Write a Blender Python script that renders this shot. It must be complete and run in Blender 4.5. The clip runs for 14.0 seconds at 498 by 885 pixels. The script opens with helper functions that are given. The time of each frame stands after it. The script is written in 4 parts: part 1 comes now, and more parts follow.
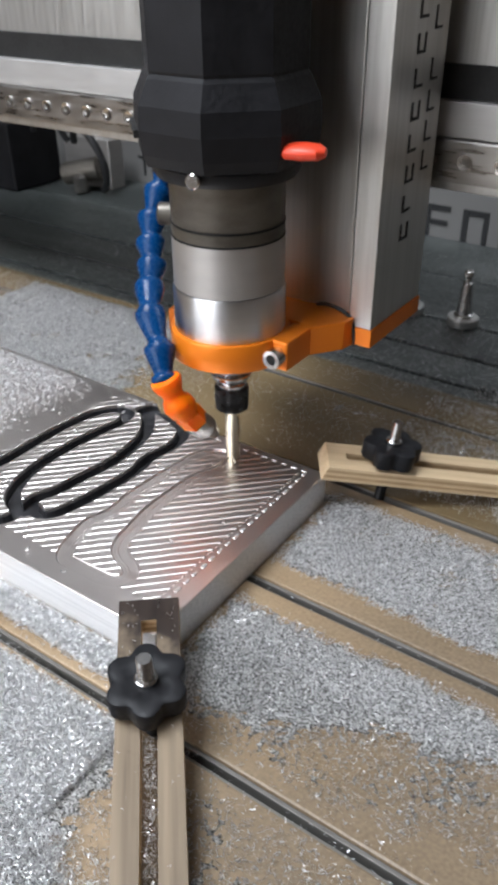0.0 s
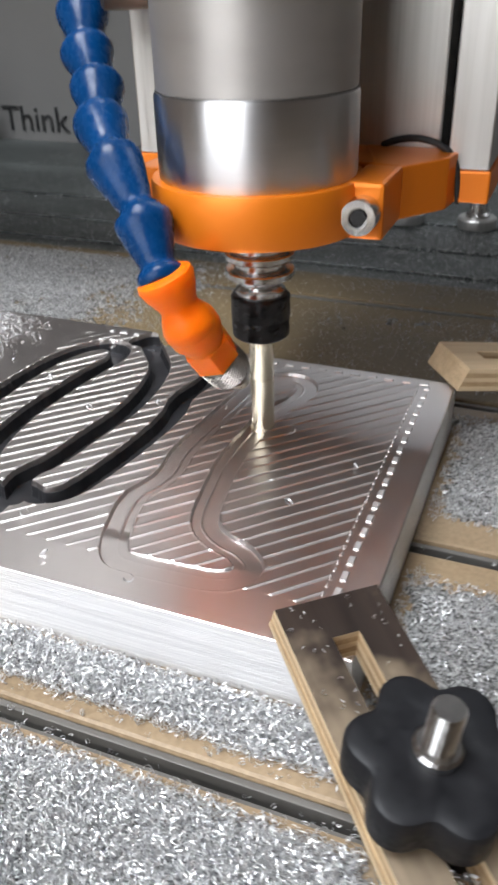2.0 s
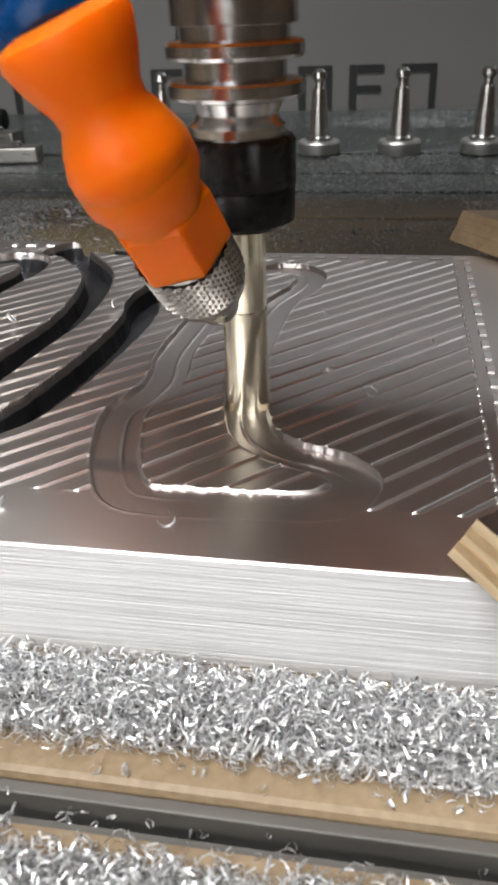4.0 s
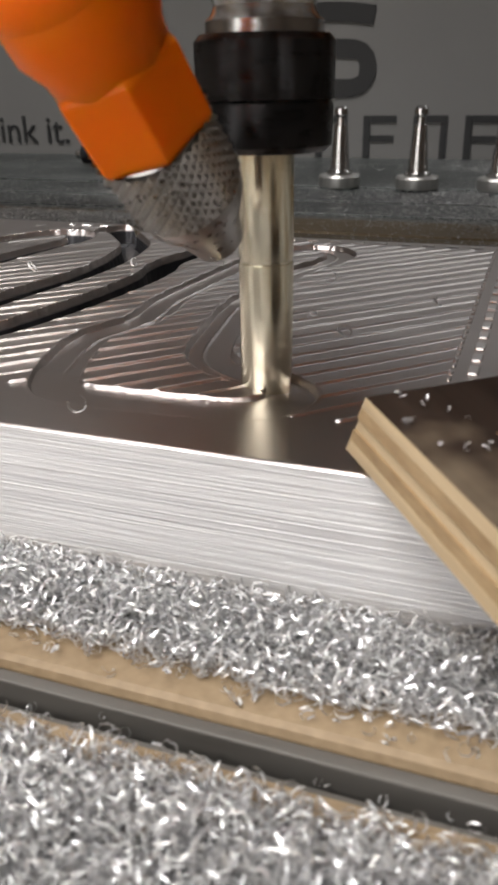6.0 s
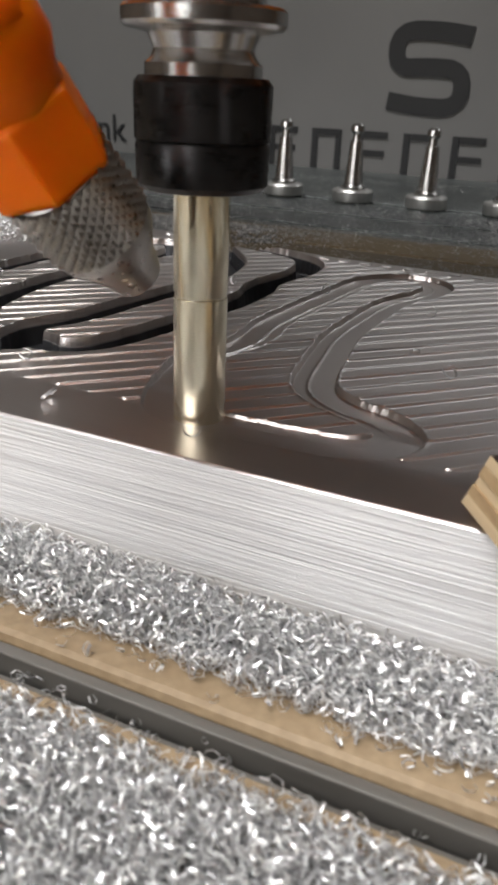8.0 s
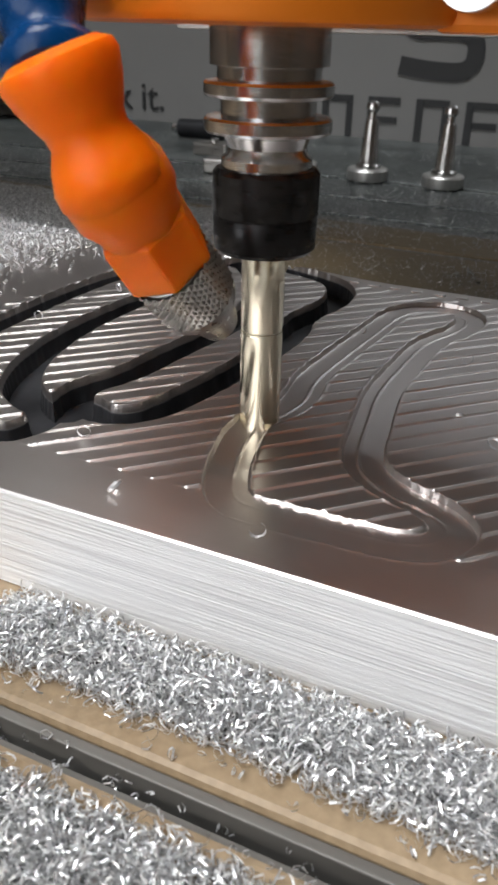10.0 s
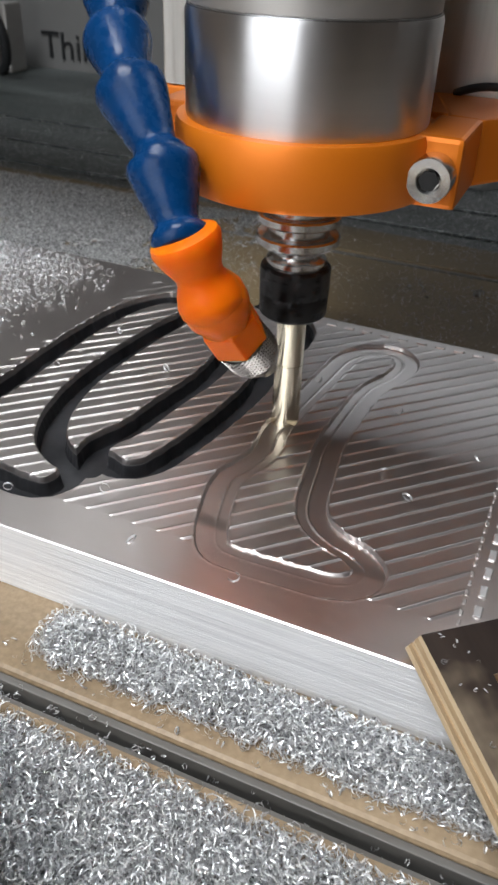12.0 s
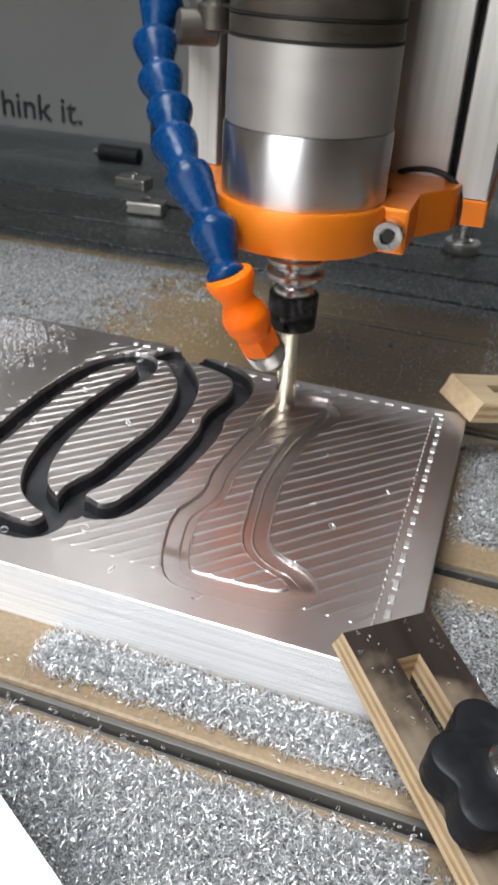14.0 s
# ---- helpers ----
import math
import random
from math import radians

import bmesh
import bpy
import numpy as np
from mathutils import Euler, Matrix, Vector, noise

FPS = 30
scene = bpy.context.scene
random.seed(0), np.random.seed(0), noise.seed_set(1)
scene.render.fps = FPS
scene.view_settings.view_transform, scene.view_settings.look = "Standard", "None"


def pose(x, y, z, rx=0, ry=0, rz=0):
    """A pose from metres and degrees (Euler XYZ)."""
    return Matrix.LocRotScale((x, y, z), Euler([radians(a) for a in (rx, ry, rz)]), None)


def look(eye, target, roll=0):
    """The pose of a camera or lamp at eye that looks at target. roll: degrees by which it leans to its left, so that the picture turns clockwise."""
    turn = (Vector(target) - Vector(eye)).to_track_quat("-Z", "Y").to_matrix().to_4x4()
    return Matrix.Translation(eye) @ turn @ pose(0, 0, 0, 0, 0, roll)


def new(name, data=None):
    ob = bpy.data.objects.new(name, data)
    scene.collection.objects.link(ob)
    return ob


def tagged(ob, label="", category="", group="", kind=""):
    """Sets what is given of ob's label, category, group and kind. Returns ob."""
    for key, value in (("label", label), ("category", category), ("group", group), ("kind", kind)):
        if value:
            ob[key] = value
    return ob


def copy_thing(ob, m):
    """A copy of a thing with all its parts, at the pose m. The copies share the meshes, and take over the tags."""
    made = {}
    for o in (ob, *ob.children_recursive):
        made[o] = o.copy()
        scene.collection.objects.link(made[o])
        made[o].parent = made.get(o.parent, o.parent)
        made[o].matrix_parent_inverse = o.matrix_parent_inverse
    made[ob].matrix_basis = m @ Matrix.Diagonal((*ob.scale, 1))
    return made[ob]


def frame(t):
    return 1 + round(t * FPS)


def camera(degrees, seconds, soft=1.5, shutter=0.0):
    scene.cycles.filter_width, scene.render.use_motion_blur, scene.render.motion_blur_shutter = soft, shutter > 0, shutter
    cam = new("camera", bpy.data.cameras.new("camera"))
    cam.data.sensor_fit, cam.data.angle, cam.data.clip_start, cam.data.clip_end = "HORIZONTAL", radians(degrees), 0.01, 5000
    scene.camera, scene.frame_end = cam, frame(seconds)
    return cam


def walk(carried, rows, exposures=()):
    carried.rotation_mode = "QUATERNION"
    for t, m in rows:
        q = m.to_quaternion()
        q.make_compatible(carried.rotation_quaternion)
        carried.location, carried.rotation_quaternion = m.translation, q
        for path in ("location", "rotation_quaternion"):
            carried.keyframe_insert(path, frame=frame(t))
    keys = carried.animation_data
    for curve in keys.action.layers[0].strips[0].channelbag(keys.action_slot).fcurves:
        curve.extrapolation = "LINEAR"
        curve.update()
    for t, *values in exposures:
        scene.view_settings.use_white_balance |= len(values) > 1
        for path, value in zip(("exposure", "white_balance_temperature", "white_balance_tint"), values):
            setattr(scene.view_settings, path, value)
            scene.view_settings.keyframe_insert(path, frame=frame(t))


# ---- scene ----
cam = camera(34.93, 14.0, soft=2.6, shutter=0.4)

# seconds, place, yaw, pitch, roll
PATH = [
    (0, 0.1723, -0.1756, 0.2712, 34.80, -32.37, -0.44),
    (0.5, 0.1426, -0.1659, 0.2507, 33.92, -32.82, -0.81),
    (1, 0.1054, -0.1574, 0.2188, 29.54, -32.32, 0.10),
    (1.5, 0.0643, -0.1411, 0.1835, 25.43, -31.39, -0.82),
    (2, 0.0283, -0.1262, 0.1548, 22.41, -30.92, -1.63),
    (2.2, 0.0168, -0.1223, 0.1455, 21.08, -30.92, -1.94),
    (4.3, -0.0318, -0.0812, 0.0802, 9.68, -28.80, -1.48),
    (4.5, -0.0295, -0.0804, 0.0755, 9.43, -27.64, -0.90),
    (5, -0.0210, -0.0805, 0.0679, 12.48, -26.19, -1.40),
    (5.5, -0.0129, -0.0823, 0.0619, 17.63, -25.36, -1.68),
    (6, -0.0024, -0.0829, 0.0626, 20.11, -24.58, -1.03),
    (6.5, 0.0038, -0.0858, 0.0654, 21.05, -23.77, 0.42),
    (7, 0.0018, -0.0895, 0.0656, 22.19, -23.77, 1.88),
    (7.5, -0.0048, -0.0879, 0.0655, 23.04, -24.06, 2.65),
    (8, -0.0103, -0.0864, 0.0674, 24.05, -24.36, 2.46),
    (8.5, -0.0177, -0.0860, 0.0719, 24.98, -24.86, 1.97),
    (9, -0.0214, -0.0853, 0.0768, 24.71, -25.18, 1.58),
    (9.2, -0.0214, -0.0847, 0.0791, 24.76, -25.62, 1.46),
    (11.3, -0.0169, -0.0977, 0.1214, 22.90, -32.39, 1.89),
    (11.5, -0.0151, -0.1015, 0.1282, 22.86, -32.85, 1.94),
    (12, -0.0102, -0.1114, 0.1441, 22.31, -33.99, 2.40),
    (12.5, -0.0042, -0.1213, 0.1556, 21.91, -34.88, 2.01),
    (13, -0.0018, -0.1310, 0.1652, 21.00, -35.68, 2.11),
    (13.5, -0.0024, -0.1405, 0.1717, 18.31, -34.72, 3.19),
    (14, -0.0014, -0.1463, 0.1744, 17.07, -31.87, 3.53),
]
walk(cam, [(t, pose(x, y, z, 90 + p, 0, w) @ pose(0, 0, 0, 0, 0, r)) for t, x, y, z, w, p, r in PATH],
     exposures=[(0.0, 0.28, 6100, 10), (0.5, 0.44, 6100, 10), (1.5, 0.45, 6200, 10), (2.2, 0.14, 6250, 10), (4.3, -0.10, 6600, 10), (6.0, -0.26, 6800, 12), (7.5, -0.20, 6700, 11), (9.2, -0.16, 6550, 10), (11.5, -0.26, 6250, 9), (12.7, -0.22, 6250, 9), (13.5, -0.03, 6250, 9), (14.0, 0.08, 6250, 9)])

# seconds, place of the cutter's axis over the plate
CUT = [
    (0.0, -0.0520, 0.1310), (0.5, -0.0522, 0.1245), (1.0, -0.0545, 0.1165), (1.5, -0.0575, 0.1090), (2.0, -0.0572, 0.0940),
    (2.2, -0.0585, 0.0900), (2.9, -0.0600, 0.0730), (3.6, -0.0580, 0.0570), (4.3, -0.0549, 0.0441), (4.5, -0.0544, 0.0420),
    (5.0, -0.0526, 0.0362), (5.5, -0.0488, 0.0312), (6.0, -0.0394, 0.0268), (6.5, -0.0345, 0.0196), (7.0, -0.0432, 0.0152),
    (7.5, -0.0542, 0.0152), (8.0, -0.0646, 0.0155), (8.5, -0.0720, 0.0190), (9.0, -0.0754, 0.0280), (9.2, -0.0765, 0.0318),
    (9.8, -0.0786, 0.0415), (10.5, -0.0748, 0.0515), (11.3, -0.0750, 0.0605), (11.5, -0.0752, 0.0644), (12.0, -0.0758, 0.0757),
    (12.5, -0.0752, 0.0900), (13.0, -0.0730, 0.0995), (13.5, -0.0716, 0.1095), (13.7, -0.0711, 0.1157), (14.0, -0.0708, 0.1250),
]

cam.data.dof.use_dof, cam.data.dof.focus_distance, cam.data.dof.aperture_fstop = True, 0.165, 78.0

# ---- light ----
world = bpy.data.worlds.new("sky")
scene.world = world
world.use_nodes = True
wn = world.node_tree.nodes
sky = wn.new("ShaderNodeTexSky")
sky.sky_type, sky.sun_disc, sky.sun_elevation, sky.sun_rotation = "NISHITA", False, radians(45), radians(174)
world.node_tree.links.new(sky.outputs[0], wn["Background"].inputs[0])
wn["Background"].inputs[1].default_value = 0.1


def window_light(name, m, width, height, watts, colour):
    lamp = bpy.data.lights.new(name, "AREA")
    lamp.shape, lamp.size, lamp.size_y, lamp.energy, lamp.color = "RECTANGLE", width, height, watts, colour
    ob = new(name, lamp)
    ob.matrix_world = m
    return ob


sun = bpy.data.lights.new("sun", "SUN")
sun.energy, sun.angle, sun.color = 4.2, radians(6), (1.0, 0.96, 0.90)
new("sun", sun).matrix_world = look((0.40, -4, 4), (0, 0, 0))
window_light("window_light", look((-0.45, -1.06, 0.64), (-0.45, 0.1, 0.62)), 1.02, 1.0, 10.2, (1.0, 0.97, 0.94))
# unseen overhead light, added to brighten the chips from above
window_light("added_overhead_light", look((-0.50, -0.55, 1.86), (-0.499, -0.55, 0)), 1.0, 0.96, 54, (0.97, 0.99, 1.0))
# unseen rear light, added to give the plate's top its sheen
window_light("added_rear_light", look((0.55, 2.17, 1.66), (0.55, 0.0, 1.66)), 2.6, 0.36, 10.0, (0.96, 0.99, 1.0))


# ---- materials ----
def nodes_of(name, colour=(0.5, 0.5, 0.5), rough=0.5, metal=0.0):
    m = bpy.data.materials.new(name)
    m.use_nodes = True
    b = m.node_tree.nodes["Principled BSDF"]
    b.inputs["Base Color"].default_value = (*colour, 1)
    b.inputs["Roughness"].default_value = rough
    b.inputs["Metallic"].default_value = metal
    return m, m.node_tree.nodes, m.node_tree.links, b


def noise_tex(n, l, scale, stretch=(1, 1, 1), detail=3.0, turn=(0, 0, 0), coords="Object"):
    c, mp, t = n.new("ShaderNodeTexCoord"), n.new("ShaderNodeMapping"), n.new("ShaderNodeTexNoise")
    mp.inputs["Scale"].default_value = stretch
    mp.inputs["Rotation"].default_value = [radians(a) for a in turn]
    t.inputs["Scale"].default_value, t.inputs["Detail"].default_value = scale, detail
    l.new(c.outputs[coords], mp.inputs[0])
    l.new(mp.outputs[0], t.inputs[0])
    return t.outputs["Fac"]


def ramp(n, l, fac, stops):
    r = n.new("ShaderNodeValToRGB")
    e = r.color_ramp.elements
    while len(e) < len(stops):
        e.new(0.5)
    for k, (p, c) in zip(e, stops):
        k.position, k.color = p, (*c, 1) if len(c) == 3 else c
    l.new(fac, r.inputs[0])
    return r.outputs[0]


def grey(v):
    return (v, v, v)


def bump(n, l, b, height, strength, distance=0.0005):
    k = n.new("ShaderNodeBump")
    k.inputs["Strength"].default_value, k.inputs["Distance"].default_value = strength, distance
    l.new(height, k.inputs["Height"])
    l.new(k.outputs[0], b.inputs["Normal"])


def mixed(n, l, fac, a, b, blend="MIX"):
    k = n.new("ShaderNodeMix")
    k.data_type, k.blend_type = "RGBA", blend
    for v, s in ((fac, k.inputs[0]), (a, k.inputs[6]), (b, k.inputs[7])):
        if isinstance(v, (int, float)):
            s.default_value = v
        elif isinstance(v, tuple):
            s.default_value = (*v, 1)
        else:
            l.new(v, s)
    return k.outputs[2]


def worn(name, colour, dark, rough, metal, scale=60, stretch=(1, 1, 1), fine=500, spread=0.12, bumps=0.15, coords="Object"):
    """A surface with stains at one scale and grain at another."""
    m, n, l, b = nodes_of(name, colour, rough, metal)
    big, small = noise_tex(n, l, scale, stretch, coords=coords), noise_tex(n, l, fine, stretch, coords=coords)
    c = ramp(n, l, big, [(0.3, dark), (0.65, colour)])
    l.new(mixed(n, l, 0.35, c, ramp(n, l, small, [(0.3, dark), (0.7, colour)])), b.inputs["Base Color"])
    l.new(ramp(n, l, small, [(0.3, grey(max(0.02, rough - spread))), (0.7, grey(rough + spread))]), b.inputs["Roughness"])
    bump(n, l, b, small, bumps)
    return m


PLATE_TOP = worn("milled_aluminium", (0.71, 0.665, 0.645), (0.66, 0.615, 0.595), 0.34, 1.0, 18, fine=90, spread=0.012, bumps=0.0)


def dark_depth(m):
    """The deep grooves turn near-black and less metallic, well below the plate's surface."""
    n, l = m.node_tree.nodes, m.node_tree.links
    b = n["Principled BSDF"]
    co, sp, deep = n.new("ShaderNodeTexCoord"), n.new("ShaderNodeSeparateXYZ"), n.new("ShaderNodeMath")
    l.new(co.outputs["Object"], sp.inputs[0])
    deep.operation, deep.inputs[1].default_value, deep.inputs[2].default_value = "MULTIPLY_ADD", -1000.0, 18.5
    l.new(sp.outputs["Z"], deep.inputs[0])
    depth_mask = ramp(n, l, deep.outputs[0], [(0.15, grey(0.0)), (0.65, grey(1.0))])
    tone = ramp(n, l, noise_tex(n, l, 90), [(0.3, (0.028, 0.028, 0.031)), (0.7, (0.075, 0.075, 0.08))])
    l.new(mixed(n, l, depth_mask, b.inputs["Base Color"].links[0].from_socket, tone), b.inputs["Base Color"])
    l.new(ramp(n, l, depth_mask, [(0.0, grey(1.0)), (1.0, grey(0.55))]), b.inputs["Metallic"])


dark_depth(PLATE_TOP)


def torn_burrs(m):
    """The burrs that stand up between the passes are torn and rough."""
    n, l = m.node_tree.nodes, m.node_tree.links
    b = n["Principled BSDF"]
    co, sp, up = n.new("ShaderNodeTexCoord"), n.new("ShaderNodeSeparateXYZ"), n.new("ShaderNodeMath")
    l.new(co.outputs["Object"], sp.inputs[0])
    up.operation, up.inputs[1].default_value, up.inputs[2].default_value = "MULTIPLY_ADD", 1000.0, -20.0
    l.new(sp.outputs["Z"], up.inputs[0])
    burr = ramp(n, l, up.outputs[0], [(0.20, grey(0.0)), (0.36, grey(1.0))])
    l.new(mixed(n, l, burr, b.inputs["Roughness"].links[0].from_socket, grey(0.5)), b.inputs["Roughness"])
    l.new(mixed(n, l, burr, b.inputs["Metallic"].links[0].from_socket, grey(0.9)), b.inputs["Metallic"])
    # a lighter base paints in the crests' bright lines where no window reflects
    l.new(mixed(n, l, burr, b.inputs["Base Color"].links[0].from_socket, (0.80, 0.79, 0.78)), b.inputs["Base Color"])


torn_burrs(PLATE_TOP)
FACE = worn("sawn_aluminium", (0.96, 0.96, 0.96), (0.66, 0.66, 0.67), 0.45, 0.35, 420, (0.02, 1, 2.4), 1300, 0.1, 0.8)
STEEL = worn("bright_steel", (0.62, 0.61, 0.60), (0.5, 0.49, 0.48), 0.22, 1.0, 90, (1, 1, 4), 900, 0.04, 0.04)
TURNED = worn("turned_aluminium", (0.68, 0.68, 0.69), (0.65, 0.65, 0.66), 0.35, 1.0, 60, (1, 1, 9), 900, 0.0, 0.0)
SATIN = worn("satin_grey_metal", (0.44, 0.42, 0.40), (0.38, 0.36, 0.34), 0.48, 0.75, 40, (1, 1, 3), 900, 0.05, 0.04)
BRONZE = worn("dark_olive_metal", (0.16, 0.145, 0.125), (0.09, 0.082, 0.07), 0.42, 0.8, 50, (1, 1, 3), 700)
BLACK = worn("black_plastic", (0.014, 0.014, 0.016), (0.007, 0.007, 0.008), 0.46, 0.0, 60)
NUT = worn("black_oxide_steel", (0.045, 0.045, 0.047), (0.018, 0.018, 0.019), 0.33, 0.7, 160)
BLUE = worn("blue_plastic", (0.002, 0.040, 0.140), (0.002, 0.028, 0.095), 0.27, 0.0, 90, bumps=0.05)
ORANGE_HOSE = worn("orange_plastic", (1.0, 0.18, 0.0), (0.96, 0.155, 0.0), 0.42, 0.0, 120, bumps=0.05)
ORANGE = worn("orange_anodised_aluminium", (0.82, 0.215, 0.008), (0.79, 0.20, 0.007), 0.40, 0.35, 60, fine=1500, spread=0.02, bumps=0.03)
glow = ORANGE_HOSE.node_tree.nodes["Principled BSDF"].inputs
glow["Subsurface Weight"].default_value, glow["Subsurface Scale"].default_value, glow["Subsurface Radius"].default_value = 0.6, 0.006, (1.0, 0.25, 0.02)
ORANGE_HOSE.node_tree.nodes["Principled BSDF"].inputs["Specular IOR Level"].default_value = 0.25
BLUE.node_tree.nodes["Principled BSDF"].inputs["Specular IOR Level"].default_value = 0.22
BLACK.node_tree.nodes["Principled BSDF"].inputs["Specular IOR Level"].default_value = 0.2
WHITE = worn("plain_white", (0.86, 0.86, 0.85), (0.80, 0.80, 0.79), 0.4, 0.0, 40, bumps=0.03)
BRASS = worn("coated_carbide", (0.93, 0.88, 0.71), (0.84, 0.78, 0.60), 0.24, 1.0, 120, (1, 1, 0.15), 700, 0.03, 0.0)
PROFILE = worn("brushed_profile", (0.62, 0.61, 0.59), (0.48, 0.47, 0.45), 0.4, 0.9, 300, (1, 1, 0.03), 900, 0.08, 0.1)
RAIL = worn("rail_steel", (0.42, 0.40, 0.38), (0.3, 0.29, 0.27), 0.35, 1.0, 80, (0.1, 1, 1))
SLOT = worn("dark_slot_steel", (0.20, 0.19, 0.175), (0.11, 0.103, 0.092), 0.55, 0.3, 80, (0.1, 1, 1))
LIP = worn("pale_anodised_lip", (0.55, 0.54, 0.53), (0.45, 0.44, 0.43), 0.45, 0.6, 60, (0.1, 1, 1))
PANEL = worn("grey_painted_panel", (0.168, 0.164, 0.158), (0.14, 0.137, 0.132), 0.5, 0.1, 9, fine=400, bumps=0.03)
INK = nodes_of("black_ink", (0.012, 0.012, 0.013), 0.5)[0]
RED = nodes_of("red_plastic", (0.75, 0.06, 0.02), 0.4)[0]
DARK = worn("dark_gap", (0.02, 0.02, 0.02), (0.008, 0.008, 0.008), 0.6, 0.3, 80)
CABLE = nodes_of("black_rubber", (0.015, 0.015, 0.016), 0.5)[0]
CEILING = worn("grey_boarded_ceiling", (0.36, 0.35, 0.34), (0.28, 0.27, 0.26), 0.9, 0.0, 3, fine=60)
WALL = worn("dark_timber_lining", (0.15, 0.115, 0.09), (0.09, 0.069, 0.054), 0.9, 0.0, 3, fine=60)
CONCRETE = worn("workshop_concrete", (0.28, 0.27, 0.26), (0.2, 0.2, 0.19), 0.8, 0.0, 4, fine=80)


def mdf_material(name="coolant_stained_board", k=1.0, blue=1.0):
    m, n, l, b = nodes_of(name, (0.34, 0.23, 0.13), 0.45)
    # k scales every tone; the rear boards take a lower one
    wet = lambda r, g, b: (r * k, g * k, b * k * blue)
    big, small = noise_tex(n, l, 14, (0.5, 1, 1)), noise_tex(n, l, 600)
    c = ramp(n, l, big, [(0.32, wet(0.15, 0.11, 0.066)), (0.5, wet(0.26, 0.185, 0.11)), (0.7, wet(0.36, 0.265, 0.165))])
    # the board darkens towards the bed's right end, with a noisy edge
    co, sp, far = n.new("ShaderNodeTexCoord"), n.new("ShaderNodeSeparateXYZ"), n.new("ShaderNodeMath")
    l.new(co.outputs["Object"], sp.inputs[0])
    far.operation, far.inputs[1].default_value = "MULTIPLY_ADD", 4.0
    l.new(sp.outputs["X"], far.inputs[0])
    l.new(big, far.inputs[2])
    c = mixed(n, l, ramp(n, l, far.outputs[0], [(0.62, grey(0.0)), (0.92, grey(0.75))]), c, wet(0.10, 0.074, 0.047))
    l.new(mixed(n, l, 0.2, c, ramp(n, l, small, [(0.35, wet(0.16, 0.11, 0.06)), (0.65, wet(0.48, 0.36, 0.23))])), b.inputs["Base Color"])
    l.new(ramp(n, l, big, [(0.35, grey(0.28)), (0.65, grey(0.55))]), b.inputs["Roughness"])
    bump(n, l, b, small, 0.2)
    return m


def ring_turned(m, amount):
    """Fine turning marks round the axis draw the reflections out along it."""
    n, l = m.node_tree.nodes, m.node_tree.links
    b, t = n["Principled BSDF"], n.new("ShaderNodeTangent")
    t.direction_type, t.axis = "RADIAL", "Z"
    l.new(t.outputs[0], b.inputs["Tangent"])
    b.inputs["Anisotropic"].default_value, b.inputs["Anisotropic Rotation"].default_value = amount, 0.25


ring_turned(TURNED, 0.88)
ring_turned(SATIN, 0.6)


def rear_material():
    m, n, l, b = nodes_of("wet_chip_dust", (0.1, 0.11, 0.11), 0.35, 0.3)
    big, small = noise_tex(n, l, 22, (0.25, 1, 1)), noise_tex(n, l, 420, detail=5)
    c = ramp(n, l, big, [(0.35, (0.027, 0.032, 0.030)), (0.52, (0.062, 0.073, 0.068)), (0.7, (0.14, 0.155, 0.148))])
    l.new(mixed(n, l, 0.4, c, ramp(n, l, small, [(0.48, (0.02, 0.023, 0.023)), (0.75, (0.42, 0.43, 0.43))])), b.inputs["Base Color"])
    bump(n, l, b, small, 0.6, 0.001)
    return m


def swarf_material(name="aluminium_chips", k=1.0):
    m, n, l, b = nodes_of(name, (0.8, 0.8, 0.8), 0.3, 0.62)
    g = n.new("ShaderNodeNewGeometry")
    l.new(ramp(n, l, g.outputs["Random Per Island"], [(0.0, (0.34 * k, 0.34 * k, 0.35 * k)), (0.45, (0.70 * k, 0.70 * k, 0.71 * k)), (1.0, (0.93, 0.93, 0.92))]), b.inputs["Base Color"])
    l.new(ramp(n, l, g.outputs["Random Per Island"], [(0.0, grey(0.26)), (1.0, grey(0.46))]), b.inputs["Roughness"])
    return m


def swarf_bed_material():
    m, n, l, b = nodes_of("packed_chips", (0.3, 0.3, 0.3), 0.45, 0.7)
    fine = noise_tex(n, l, 950, detail=6)
    l.new(ramp(n, l, fine, [(0.36, (0.06, 0.057, 0.053)), (0.5, (0.30, 0.295, 0.285)), (0.62, (0.70, 0.70, 0.69))]), b.inputs["Base Color"])
    bump(n, l, b, fine, 1.0, 0.0015)
    return m


